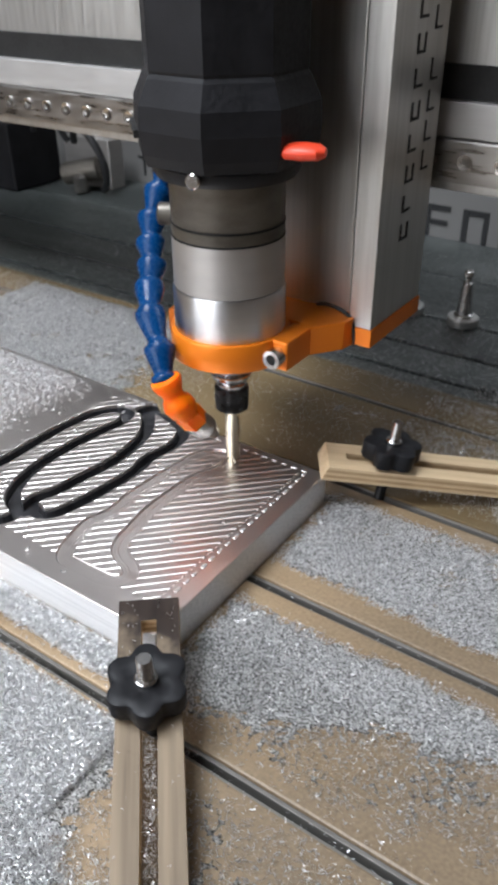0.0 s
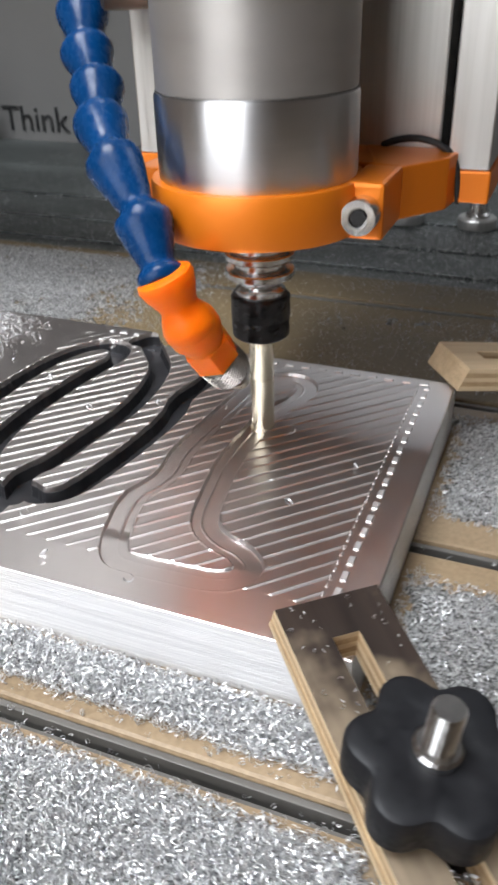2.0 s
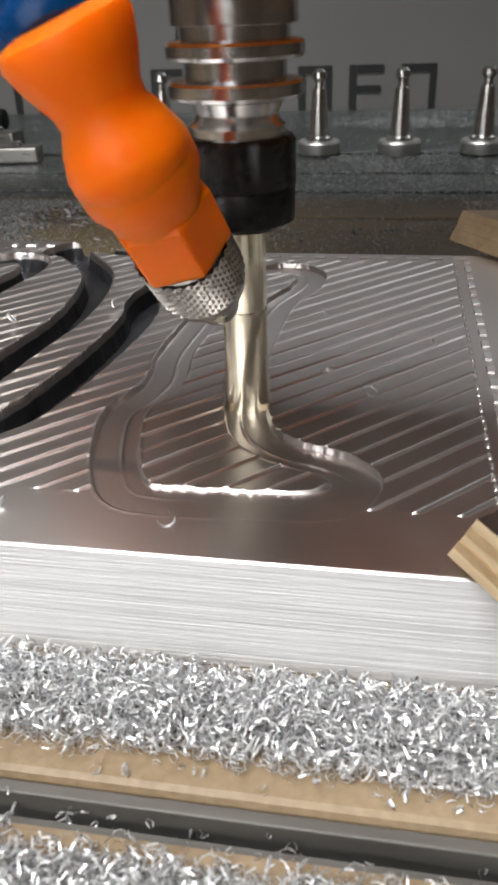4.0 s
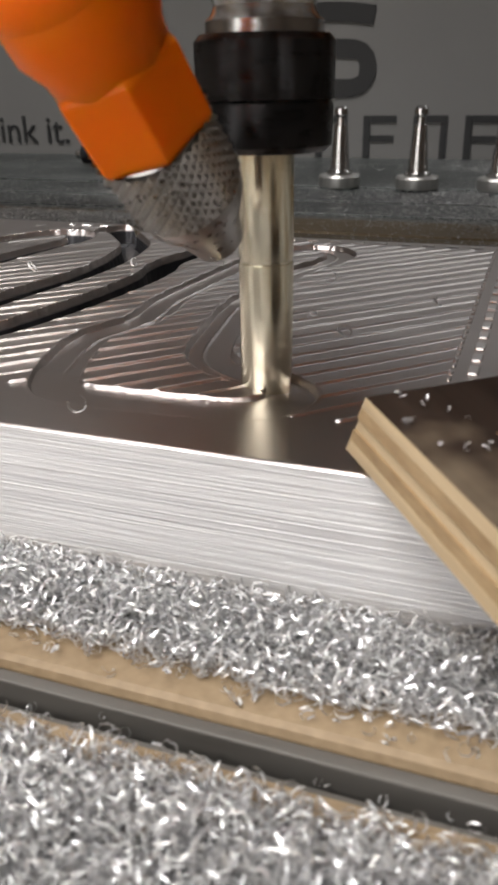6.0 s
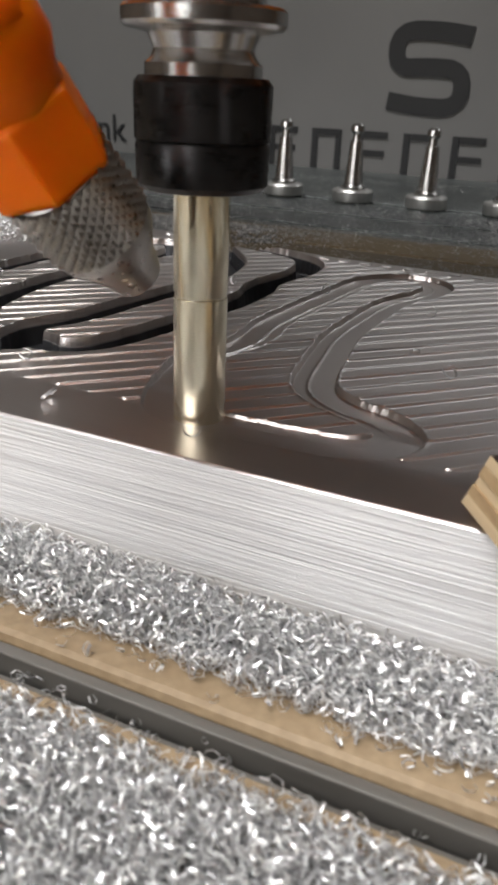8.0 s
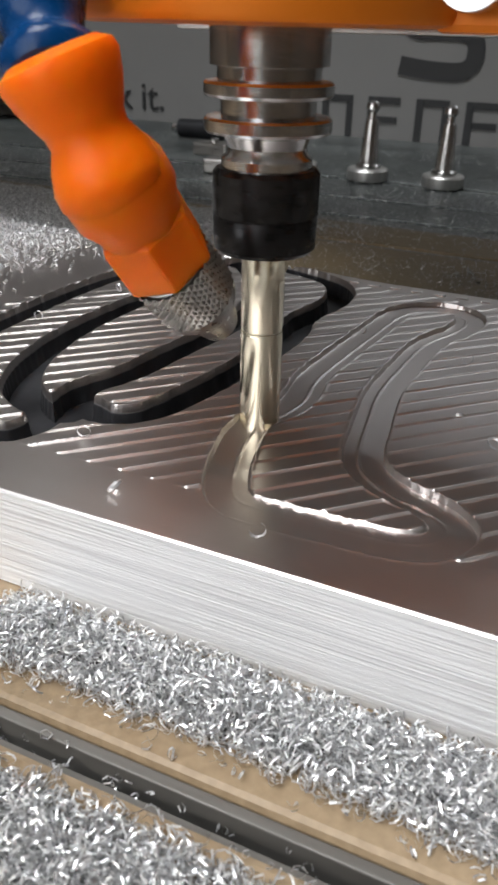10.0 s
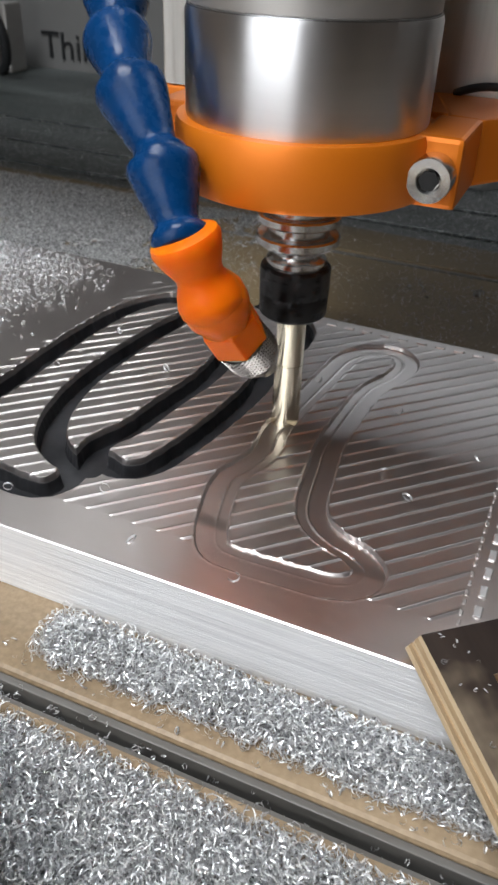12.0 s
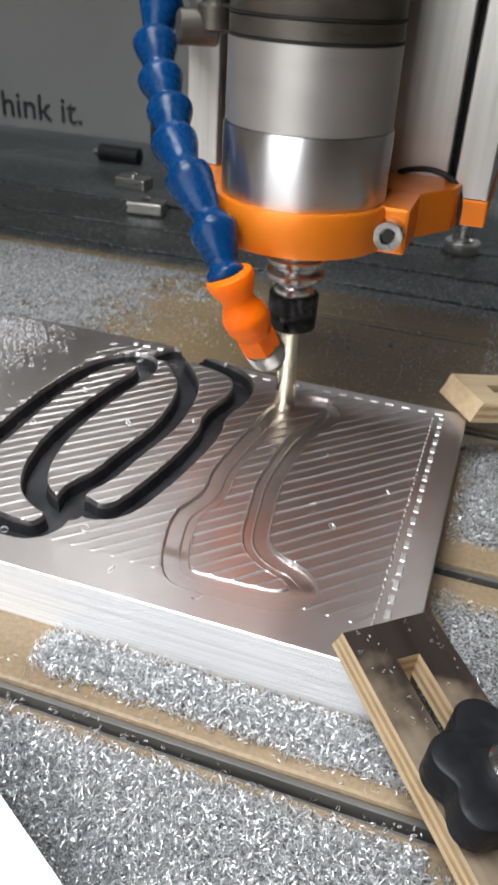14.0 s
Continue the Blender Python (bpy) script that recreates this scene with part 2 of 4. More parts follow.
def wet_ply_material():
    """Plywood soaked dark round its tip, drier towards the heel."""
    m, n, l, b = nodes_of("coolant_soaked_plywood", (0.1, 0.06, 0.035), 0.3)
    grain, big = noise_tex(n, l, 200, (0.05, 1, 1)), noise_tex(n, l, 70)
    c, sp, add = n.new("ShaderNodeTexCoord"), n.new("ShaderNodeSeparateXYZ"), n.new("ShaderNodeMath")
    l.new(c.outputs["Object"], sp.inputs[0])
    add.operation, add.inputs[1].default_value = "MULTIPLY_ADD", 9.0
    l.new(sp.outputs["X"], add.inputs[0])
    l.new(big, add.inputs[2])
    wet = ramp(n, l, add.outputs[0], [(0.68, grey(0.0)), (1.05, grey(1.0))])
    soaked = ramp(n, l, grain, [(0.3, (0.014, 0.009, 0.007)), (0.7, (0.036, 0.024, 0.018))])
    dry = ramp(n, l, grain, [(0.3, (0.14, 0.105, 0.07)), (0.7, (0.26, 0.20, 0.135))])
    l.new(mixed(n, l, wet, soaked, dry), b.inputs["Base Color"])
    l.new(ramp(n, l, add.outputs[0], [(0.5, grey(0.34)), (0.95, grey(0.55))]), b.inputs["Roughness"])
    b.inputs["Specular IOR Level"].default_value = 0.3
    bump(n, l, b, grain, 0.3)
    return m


def knurl_material():
    return worn("knurled_steel", (0.44, 0.425, 0.40), (0.36, 0.345, 0.325), 0.3, 1.0, 150, fine=900, spread=0.04, bumps=0.03)


PALE_PLY = worn("pale_veneer", (0.66, 0.51, 0.32), (0.46, 0.33, 0.19), 0.6, 0.0, 200, (0.05, 1, 1), 900, 0.1, 0.35)
BROWN_PLY = worn("brown_veneer", (0.47, 0.33, 0.18), (0.30, 0.19, 0.095), 0.65, 0.0, 500, (0.4, 1, 1), 1200, 0.1, 0.4)
# wet rear boards, coloured darker still for shade behind the gantry
WET_SHADED_MDF = mdf_material("wet_shaded_board", 0.62, 0.86)
WET_SHADED_MDF.node_tree.nodes["Principled BSDF"].inputs["Specular IOR Level"].default_value = 0.25
# darker chip copy: carries dust, and dimmer light painted into the colour
DUSTY_SHADED = swarf_material("dusty_shaded_chips", 0.62)
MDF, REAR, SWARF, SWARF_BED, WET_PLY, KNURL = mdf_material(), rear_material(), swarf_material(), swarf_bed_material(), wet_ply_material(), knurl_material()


# ---- mesh helpers ----
def part(name, bm, material, parent=None, label="", smooth=False, at=None):
    me = bpy.data.meshes.new(name)
    bm.to_mesh(me)
    bm.free()
    for m in material if isinstance(material, (list, tuple)) else (material,):
        me.materials.append(m)
    if smooth:
        me.polygons.foreach_set("use_smooth", [True] * len(me.polygons))
        me.set_sharp_from_angle(angle=radians(35))
    ob = new(name, me)
    if parent is not None:
        ob.parent = parent
    if at is not None:
        ob.matrix_basis = at
    return tagged(ob, label)


def from_arrays(name, verts, faces, materials, parent=None, label="", smooth=False, index=None, sharp=True):
    me = bpy.data.meshes.new(name)
    me.vertices.add(len(verts))
    me.vertices.foreach_set("co", np.asarray(verts, np.float32).ravel())
    k = faces.shape[1]
    me.loops.add(faces.size)
    me.loops.foreach_set("vertex_index", faces.astype(np.int32).ravel())
    me.polygons.add(len(faces))
    me.polygons.foreach_set("loop_start", np.arange(0, faces.size, k, dtype=np.int32))
    for m in materials:
        me.materials.append(m)
    if index is not None:
        me.polygons.foreach_set("material_index", index.astype(np.int32))
    if smooth:
        me.polygons.foreach_set("use_smooth", np.ones(len(faces), bool))
    me.update(calc_edges=True)
    me.validate()
    if smooth and sharp:
        me.set_sharp_from_angle(angle=radians(40))
    ob = new(name, me)
    if parent is not None:
        ob.parent = parent
    return tagged(ob, label)


def box(x0, x1, y0, y1, z0, z1, bevel=0.0, bm=None, m=None):
    one = bmesh.new()
    bmesh.ops.create_cube(one, size=1.0)
    for v in one.verts:
        v.co = Vector((x0 + (v.co.x + 0.5) * (x1 - x0), y0 + (v.co.y + 0.5) * (y1 - y0), z0 + (v.co.z + 0.5) * (z1 - z0)))
    if bevel:
        bmesh.ops.bevel(one, geom=one.edges[:], offset=bevel, segments=2, affect="EDGES", profile=0.6)
    if m is not None:
        one.transform(m)
    if bm is None:
        return one
    return joined(bm, one)


def joined(bm, one):
    me = bpy.data.meshes.new("tmp")
    one.to_mesh(me)
    one.free()
    bm.from_mesh(me)
    bpy.data.meshes.remove(me)
    return bm


def lathe(profile, steps=48, bm=None, m=None, shape=None):
    """Turn rows of (radius, height) about z; shape(angle) scales the radius."""
    one = bmesh.new()
    rings = []
    for r, z in profile:
        ring = []
        for i in range(steps):
            a = 2 * math.pi * i / steps
            k = shape(a) if shape else 1.0
            ring.append(one.verts.new((r * k * math.cos(a), r * k * math.sin(a), z)))
        rings.append(ring)
    for p, q in zip(rings, rings[1:]):
        for i in range(steps):
            j = (i + 1) % steps
            one.faces.new((p[i], p[j], q[j], q[i]))
    one.faces.new(rings[0][::-1])
    one.faces.new(rings[-1])
    if m is not None:
        one.transform(m)
    bmesh.ops.recalc_face_normals(one, faces=one.faces[:])
    return one if bm is None else joined(bm, one)


def prism(outline, z0, z1, bevel=0.0, m=None):
    """An outline in x and y, drawn up from z0 to z1."""
    one = bmesh.new()
    low = [one.verts.new((x, y, z0)) for x, y in outline]
    high = [one.verts.new((x, y, z1)) for x, y in outline]
    one.faces.new(low[::-1])
    one.faces.new(high)
    for i in range(len(outline)):
        j = (i + 1) % len(outline)
        one.faces.new((low[i], low[j], high[j], high[i]))
    bmesh.ops.recalc_face_normals(one, faces=one.faces[:])
    if bevel:
        bmesh.ops.bevel(one, geom=one.edges[:], offset=bevel, segments=2, affect="EDGES", profile=0.6)
    if m is not None:
        one.transform(m)
    return one


def towards(a, b):
    """The pose at a whose z looks to b."""
    a, b = Vector(a), Vector(b)
    return Matrix.Translation(a) @ (b - a).to_track_quat("Z", "Y").to_matrix().to_4x4()


def tube(points, radius, name, material, parent=None, label=""):
    c = bpy.data.curves.new(name, "CURVE")
    c.dimensions, c.bevel_depth, c.bevel_resolution = "3D", radius, 3
    s = c.splines.new("NURBS")
    s.points.add(len(points) - 1)
    for q, p in zip(s.points, points):
        q.co = (*p, 1)
    s.use_endpoint_u, s.order_u = True, 3
    me = bpy.data.meshes.new_from_object(bpy.data.objects.new("tmp", c))
    me.materials.append(material)
    ob = new(name, me)
    if parent is not None:
        ob.parent = parent
    return tagged(ob, label)


# ---- bed ----
SLOTS = (-0.221, -0.123, -0.025, 0.0725, 0.171, 0.269)
LEFT, RIGHT, FRONT, BACK = -0.75, 0.40, -0.30, 0.63


def build_bed():
    bed = tagged(new("machine_bed"), "long machine bed of brown board strips between dark T-slots", "machine bed", kind="structure")
    part("bed_frame", box(LEFT, RIGHT, FRONT, BACK, -0.06, -0.0125), DARK, bed)
    edges = [FRONT, *SLOTS, 0.308]
    for i, (a, b) in enumerate(zip(edges, edges[1:])):
        y0, y1 = a + (0.0029 if i else 0), b - (0.0036 if i < len(SLOTS) else 0)
        part("board_strip", box(LEFT, RIGHT, y0, y1, -0.012, 0, 0.0012), WET_SHADED_MDF if y0 > 0.17 else MDF, bed)
    for y in SLOTS:
        rail = bmesh.new()
        box(LEFT, RIGHT, y - 0.0034, y - 0.0022, -0.012, -0.0015, 0, rail)
        box(LEFT, RIGHT, y + 0.0008, y + 0.0027, -0.012, -0.0012, 0.0003, rail)
        part("slot_lining", rail, SLOT, bed)
    # the wet rear, with its shallow steps
    y = 0.3085
    for width, top in ((0.015, -0.001), (0.004, -0.005), (0.040, -0.0005), (0.004, -0.006), (0.052, 0.0), (0.004, -0.005), (0.094, 0.001), (0.004, -0.004), (0.1045, 0.0)):
        part("rear_profile", box(LEFT, RIGHT, y, y + width - 0.0003, -0.012, top, 0.0008), REAR, bed)
        y += width


build_bed()


# ---- workpiece ----
LEG = [(-71.2, 122), (-72.5, 108), (-74.8, 86), (-76.2, 69), (-74, 58), (-75.8, 49), (-78.8, 42.5), (-77, 32), (-73.8, 21.5), (-70, 14.3), (-63, 13.6), (-51, 14.0), (-40, 14.5), (-35, 17.6),
       (-33.6, 23), (-38.8, 28), (-46.5, 30.3), (-52.6, 35), (-55.3, 42), (-57.3, 55), (-59.6, 69), (-59, 84), (-58, 104), (-52, 116), (-51, 127), (-57.5, 133), (-66.5, 129.5)]
DEEP = [
    [(-164, 38), (-159.5, 54), (-160.5, 78), (-159.5, 104), (-155.5, 121), (-146, 132), (-136, 131), (-133, 122), (-137, 110), (-140, 86), (-140.5, 66), (-137, 48), (-132, 37.5), (-125.5, 31.5), (-116.5, 28.5)],
    [(-132.6, 138), (-127, 138), (-121, 132), (-112, 123), (-108, 108), (-107, 88), (-111, 68), (-113, 51), (-118, 41.5), (-116.5, 33), (-113, 28.7)],
    [(-132, 138), (-130, 143.5), (-115, 143), (-98, 141), (-91, 134), (-89, 121), (-93.5, 105), (-89.8, 92), (-92, 67.5), (-95.7, 47.5), (-99, 36), (-106, 31.5), (-113, 34)],
    [(-116, 28), (-115.5, 21), (-119.5, 15.5), (-130, 15.5), (-165, 21)],
]
PLATE_BACK = 0.147


def rounded(points, closed=False):
    """Points with their corners cut twice."""
    p = np.array(points, float)
    for _ in range(2):
        q = np.roll(p, -1, 0) if closed else p[1:]
        a = p if closed else p[:-1]
        inner = np.stack([0.75 * a + 0.25 * q, 0.25 * a + 0.75 * q], 1).reshape(-1, 2)
        p = inner if closed else np.vstack([p[:1], inner, p[-1:]])
    return np.vstack([p, p[:1]]) if closed else p


def distance(x, y, line):
    best = np.full(x.shape, 1e9)
    for (ax, ay), (bx, by) in zip(line, line[1:]):
        dx, dy = bx - ax, by - ay
        s = np.clip(((x - ax) * dx + (y - ay) * dy) / (dx * dx + dy * dy + 1e-9), 0, 1)
        best = np.minimum(best, np.hypot(x - ax - s * dx, y - ay - s * dy))
    return best


def inner(x, y, line):
    """Whether points lie inside a closed line."""
    odd = np.zeros(x.shape, bool)
    for (ax, ay), (bx, by) in zip(line, line[1:]):
        if ay != by:
            odd ^= ((ay > y) != (by > y)) & (x < (bx - ax) * (y - ay) / (by - ay) + ax)
    return odd


def smooth_step(v):
    v = np.clip(v, 0, 1)
    return v * v * (3 - 2 * v)


def build_workpiece():
    xs = np.concatenate([np.arange(-330, -230, 2.0), np.arange(-230, -150, 0.5), np.arange(-150, -84, 0.27), np.arange(-84, -0.4, 0.21), [-0.3, 0.0]])
    ys = np.concatenate([[0.0, 0.3], np.arange(0.5, 70, 0.21), np.arange(70, PLATE_BACK * 1000 - 0.6, 0.27), [PLATE_BACK * 1000 - 0.3, PLATE_BACK * 1000]])
    x, y = np.meshgrid(xs, ys)
    h = np.full(x.shape, 20.0)
    # slanted passes of the cutter with a burr between them
    d = distance(x, y, rounded(LEG, True))
    deep = np.full(x.shape, 1e9)
    for line in DEEP:
        deep = np.minimum(deep, distance(x, y, rounded(line)))
    inside = ((x < -13) & (y > 14.5) & (y < 140) & (x > -169.5 + 0.14 * np.clip(y - 66, 0, 80))) * smooth_step((d - 4.1) / 0.5) * smooth_step((deep - 4.4) / 0.6)
    u = (y - x) / 6.6
    c = np.abs(u - np.round(u)) * 6.6 / math.sqrt(2)
    odd = 0.85 + 0.15 * np.sin(np.round(u) * 2.4)
    # each pass leans a little, and leaves a burr at its edge
    lean = u - np.floor(u) - 0.5
    h += inside * (0.32 * odd * np.exp(-(c / 0.34) ** 2) - 0.15 * odd * lean)
    v = (y - 1.2) / 6.6
    along = np.abs(v - np.round(v)) * 6.6
    h += 0.42 * ((np.abs(x + 9.6) < 0.85) & (along < 1.7) & (y > 12) & (y < 140))
    h += 0.3 * ((np.abs(x + 12.9) < 0.3) & (along > 1.0) & (along < 2.6) & (y > 12) & (y < 139))
    w = (x - 2) / 6.6
    h += 0.35 * ((np.abs(y - 142.5) < 0.8) & (np.abs(w - np.round(w)) * 6.6 < 1.7) & (x < -9) & (x > -150))
    # the groove in work, with the ridge that two passes left
    side = np.where(inner(x, y, rounded(LEG, True)), d, -d)
    shake = 0.10 * np.sin(x * 0.9 + y * 0.7) + 0.07 * np.sin(x * 2.3 - y * 1.7)
    fr = smooth_step((27 - y) / 6)
    h -= (1.1 - 0.6 * fr) * smooth_step((4.0 + 0.6 * shake - d) / 0.22)
    h += 0.20 * (1 - 0.85 * fr) * (1 + 3 * shake) * np.exp(-((side - 1.0) / 0.25) ** 2) * (d < 3.8)
    h += 0.16 * (1 - 0.7 * fr) * (1 + 3 * shake) * np.exp(-((d - 4.3) / 0.28) ** 2)
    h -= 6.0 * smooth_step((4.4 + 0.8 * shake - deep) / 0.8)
    # rounded rims
    rim = np.minimum.reduce([-x, y, PLATE_BACK * 1000 - y])
    h -= np.where(rim < 0.35, 0.3 * (1 - rim / 0.35), 0)
    rows, cols = x.shape
    # the plate's rear edge was sawn a little askew
    y = y + np.clip(y - 100, 0, 47) / 47 * 9 * smooth_step((-80 - x) / 60)
    top = np.stack([x, y, h], -1).reshape(-1, 3) / 1000
    i = np.arange(rows * cols).reshape(rows, cols)
    quads = np.stack([i[:-1, :-1], i[:-1, 1:], i[1:, 1:], i[1:, :-1]], -1).reshape(-1, 4)
    index = np.zeros(len(quads), int)
    ring = np.concatenate([i[0], i[1:, -1], i[-1, -2::-1], i[-2:0:-1, 0]])
    rim_top, base = top[ring].copy(), top[ring].copy()
    base[:, 2] = 0.0002
    r0 = np.arange(len(ring)) + rows * cols
    k = r0 + len(ring)
    skirt = np.stack([k, np.roll(k, -1), np.roll(r0, -1), r0], -1)
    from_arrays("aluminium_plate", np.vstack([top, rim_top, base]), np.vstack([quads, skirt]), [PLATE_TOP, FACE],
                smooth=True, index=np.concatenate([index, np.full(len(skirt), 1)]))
    ob = bpy.data.objects["aluminium_plate"]
    tagged(ob, "thick aluminium plate with slanted cutter passes and curved milled grooves", "workpiece")


build_workpiece()


# ---- clamps ----
# each bar presses its tip on the plate and rests its heel on the bed
FRONT_CLAMP = pose(-0.0114, 0.0110, 0.0218, 0, 0, -50) @ pose(0, 0, 0, 0, 8.16, 0)
REAR_CLAMP = pose(-0.0060, 0.1500, 0.0208, 0, 0, 35) @ pose(0, 0, 0, 0, 7.8, 0)


def build_clamp():
    """A slotted plywood clamp along +x from its tip, its underside at z = 0."""
    clamp = new("hold_down_clamp")
    L, W, H, s = 0.150, 0.0255, 0.0088, 0.0032
    plies, gap = 5, 0.00005
    for i in range(plies):
        z0, z1, ragged = H * i / plies, H * (i + 1) / plies - gap, 0.00018 * math.sin(2.1 * i + 0.6)
        slab, w = bmesh.new(), W / 2 + ragged
        for a, b, c, d in ((0, 0.014, -w, -s), (0, 0.014, -s, s), (0, 0.014, s, w), (0.014, L - 0.022, s, w), (0.014, L - 0.022, -w, -s),
                           (L - 0.022, L, -w, -s), (L - 0.022, L, -s, s), (L - 0.022, L, s, w)):
            box(a, b, c, d, z0, z1, 0, slab)
        bmesh.ops.remove_doubles(slab, verts=slab.verts[:], dist=1e-5)
        for v in slab.verts:
            if v.co.x < 1e-4:
                v.co.x = 0.0030 * v.co.z / H
        slab.normal_update()
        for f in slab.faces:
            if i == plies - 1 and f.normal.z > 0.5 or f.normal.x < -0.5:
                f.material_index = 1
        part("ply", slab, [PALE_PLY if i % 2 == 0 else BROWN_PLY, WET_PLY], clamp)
    return clamp


def build_knob(z):
    """A star knob on a threaded stud; it turns on the top of a clamp at height z."""
    knob = tagged(new("star_knob"), "black plastic star knob on a steel stud, tightened on a clamp", "knob", "star knobs")
    notch = lambda a: abs((a * 3 / math.pi) % 1.0 - 0.5) * math.pi / 3
    star = lambda a: 1.06 - 0.22 * math.exp(-(notch(a) / 0.26) ** 2)
    part("grip", lathe([(0.0125, 0.0016), (0.0150, 0.0022), (0.0156, 0.0034), (0.0156, 0.0114), (0.0152, 0.0122), (0.0140, 0.0127), (0.0085, 0.0124), (0.0062, 0.0118)], 72, shape=star), BLACK, knob, smooth=True)
    part("washer", lathe([(0.0080, 0.0), (0.0080, 0.0018)], 32), STEEL, knob, "steel washer")
    part("bush", lathe([(0.0046, 0.0115), (0.0046, 0.0138), (0.0040, 0.0144)], 24), STEEL, knob, "steel bush")
    thread = [(0.0031 if i % 2 else 0.0027, -z - 0.008 + 0.0006 * i) for i in range(int((z + 0.008 + 0.026) / 0.0006))]
    part("stud", lathe([p for p in thread if p[1] > -0.0008], 20), STEEL, knob, "threaded steel stud", smooth=False)
    # the lower end is coloured dark in place of shade under the clamp
    part("stud_foot", lathe([p for p in thread if p[1] <= 0.0], 20), NUT, knob, "stud end coloured dark for the shade under the clamp", smooth=False)
    return knob


def build_clamps():
    first = build_clamp()
    tagged(first, "slotted plywood clamp soaked dark on top, holding the plate's front corner", "clamp", "plywood clamps")
    first.matrix_basis = FRONT_CLAMP
    second = copy_thing(first, REAR_CLAMP)
    tagged(second, "light slotted plywood clamp pressing on the plate's rear corner")
    for bar in second.children:
        bar.data = bar.data.copy()
        bar.data.materials[1] = PALE_PLY
    knob = build_knob(0.0230)
    knob.matrix_basis = FRONT_CLAMP @ pose(0.0505, 0, 0.0088, 0, 0, 60)
    copy_thing(knob, REAR_CLAMP @ pose(0.0380, 0, 0.0088, 0, 0, 0))


build_clamps()


# ---- milling head ----
def build_head():
    head = tagged(new("milling_head"), "milling spindle in an orange clamp on its aluminium column", "milling spindle")
    # spindle body
    part("steel_sleeve", lathe([(0.0262, 0.1035), (0.0282, 0.1040), (0.0285, 0.1050), (0.0285, 0.1258), (0.0280, 0.1270)], 96), TURNED, head, "bright turned steel sleeve", True)
    part("grey_sleeve", lathe([(0.0272, 0.1267), (0.0278, 0.1274), (0.0278, 0.1518), (0.0272, 0.1525)], 96), SATIN, head, "satin grey sleeve", True)
    part("olive_sleeve", lathe([(0.0270, 0.1523), (0.0276, 0.1531), (0.0276, 0.1580), (0.0270, 0.1585), (0.0274, 0.1592), (0.0280, 0.1900)], 96), BRONZE, head, "dark olive sleeve", True)
    for z, r in ((0.1266, 0.0281), (0.1524, 0.0279), (0.1587, 0.0279)):
        part("joint_ring", lathe([(r - 0.001, z - 0.0005), (r, z - 0.0003), (r, z + 0.0003), (r - 0.001, z + 0.0005)], 72), DARK, head, "dark joint line between sleeves", True)
    oct8 = lambda a: 1.0 / max(math.cos((a + math.pi / 8) % (math.pi / 4) - math.pi / 8), 0.92)
    part("motor_collar", lathe([(0.030, 0.1868), (0.0375, 0.1878), (0.0395, 0.1930), (0.0405, 0.2030), (0.0400, 0.2130), (0.0355, 0.2230), (0.034, 0.2250)], 64, shape=oct8), BLACK, head, "faceted black motor collar")
    part("motor_housing", lathe([(0.0340, 0.2240), (0.0345, 0.2260), (0.0345, 0.4200), (0.032, 0.4230)], 64, shape=oct8), BLACK, head, "black motor housing")
    part("motor_lip", lathe([(0.0284, 0.1795), (0.0330, 0.1805), (0.0350, 0.1835), (0.0352, 0.1866), (0.0300, 0.1867)], 72), BLACK, head, "black lip under the motor collar", True)
    # no slot is cut; a dark block gives its shade
    part("slot_shade", box(-0.016, 0.016, -0.0030, 0.0012, -0.0016, 0.0016, m=pose(-0.0285, -0.0275, 0.2015, 0, 0, -45)), DARK, head, "dark block standing for the shaded clamping slot")
    part("slot_screw", lathe([(0.0020, 0.0), (0.0034, 0.0006), (0.0034, 0.0040), (0.0028, 0.0046)], 20, m=pose(0.0085, -0.0345, 0.1850, 90, 0, 14)), STEEL, head, "steel clamping screw", True)
    part("lever", lathe([(0.0035, -0.010), (0.0062, -0.007), (0.0068, 0.0), (0.0062, 0.007), (0.003, 0.010)], 20, m=pose(0.0455, -0.0080, 0.1960, 0, 90, 18) @ Matrix.Diagonal((0.55, 1, 1, 1))), RED, head, "red release lever", True)
    part("collar_screw", lathe([(0.0022, 0), (0.0022, 0.0035)], 16, m=pose(0.012, -0.0335, 0.1915, 90, 0, 20)), STEEL, head)
    # orange clamp with its ears and bolt
    clampring = part("spindle_clamp", lathe([(0.0285, 0.0895), (0.0305, 0.0900), (0.0310, 0.0910), (0.0310, 0.1030), (0.0305, 0.1042), (0.0286, 0.1044)], 96), ORANGE, head, "orange anodised spindle clamp", True)
    part("clamp_base", box(-0.030, 0.030, 0.020, 0.0465, 0.0895, 0.1044, 0.0008), ORANGE, clampring)
    part("clamp_ear", box(0.0275, 0.0385, -0.006, 0.018, 0.0890, 0.1046, 0.0012), ORANGE, clampring)
    part("clamp_arm", prism([(0.030, 0.018), (0.0385, 0.0165), (0.0495, 0.032), (0.0515, 0.0465), (0.020, 0.0465)], 0.0890, 0.1046, 0.0008), ORANGE, clampring)
    part("clamp_ear", box(-0.0385, -0.0275, -0.004, 0.030, 0.0920, 0.1046, 0.0012), ORANGE, clampring)
    at = pose(0.0330, -0.0062, 0.0965, 90, 0, 0)
    part("bolt", lathe([(0.0016, 0.0018), (0.0026, 0.0018), (0.0028, 0.0058), (0.0048, 0.0060), (0.0050, 0.0052), (0.0050, 0.0)], 32, m=at), STEEL, clampring, "steel socket bolt", True)
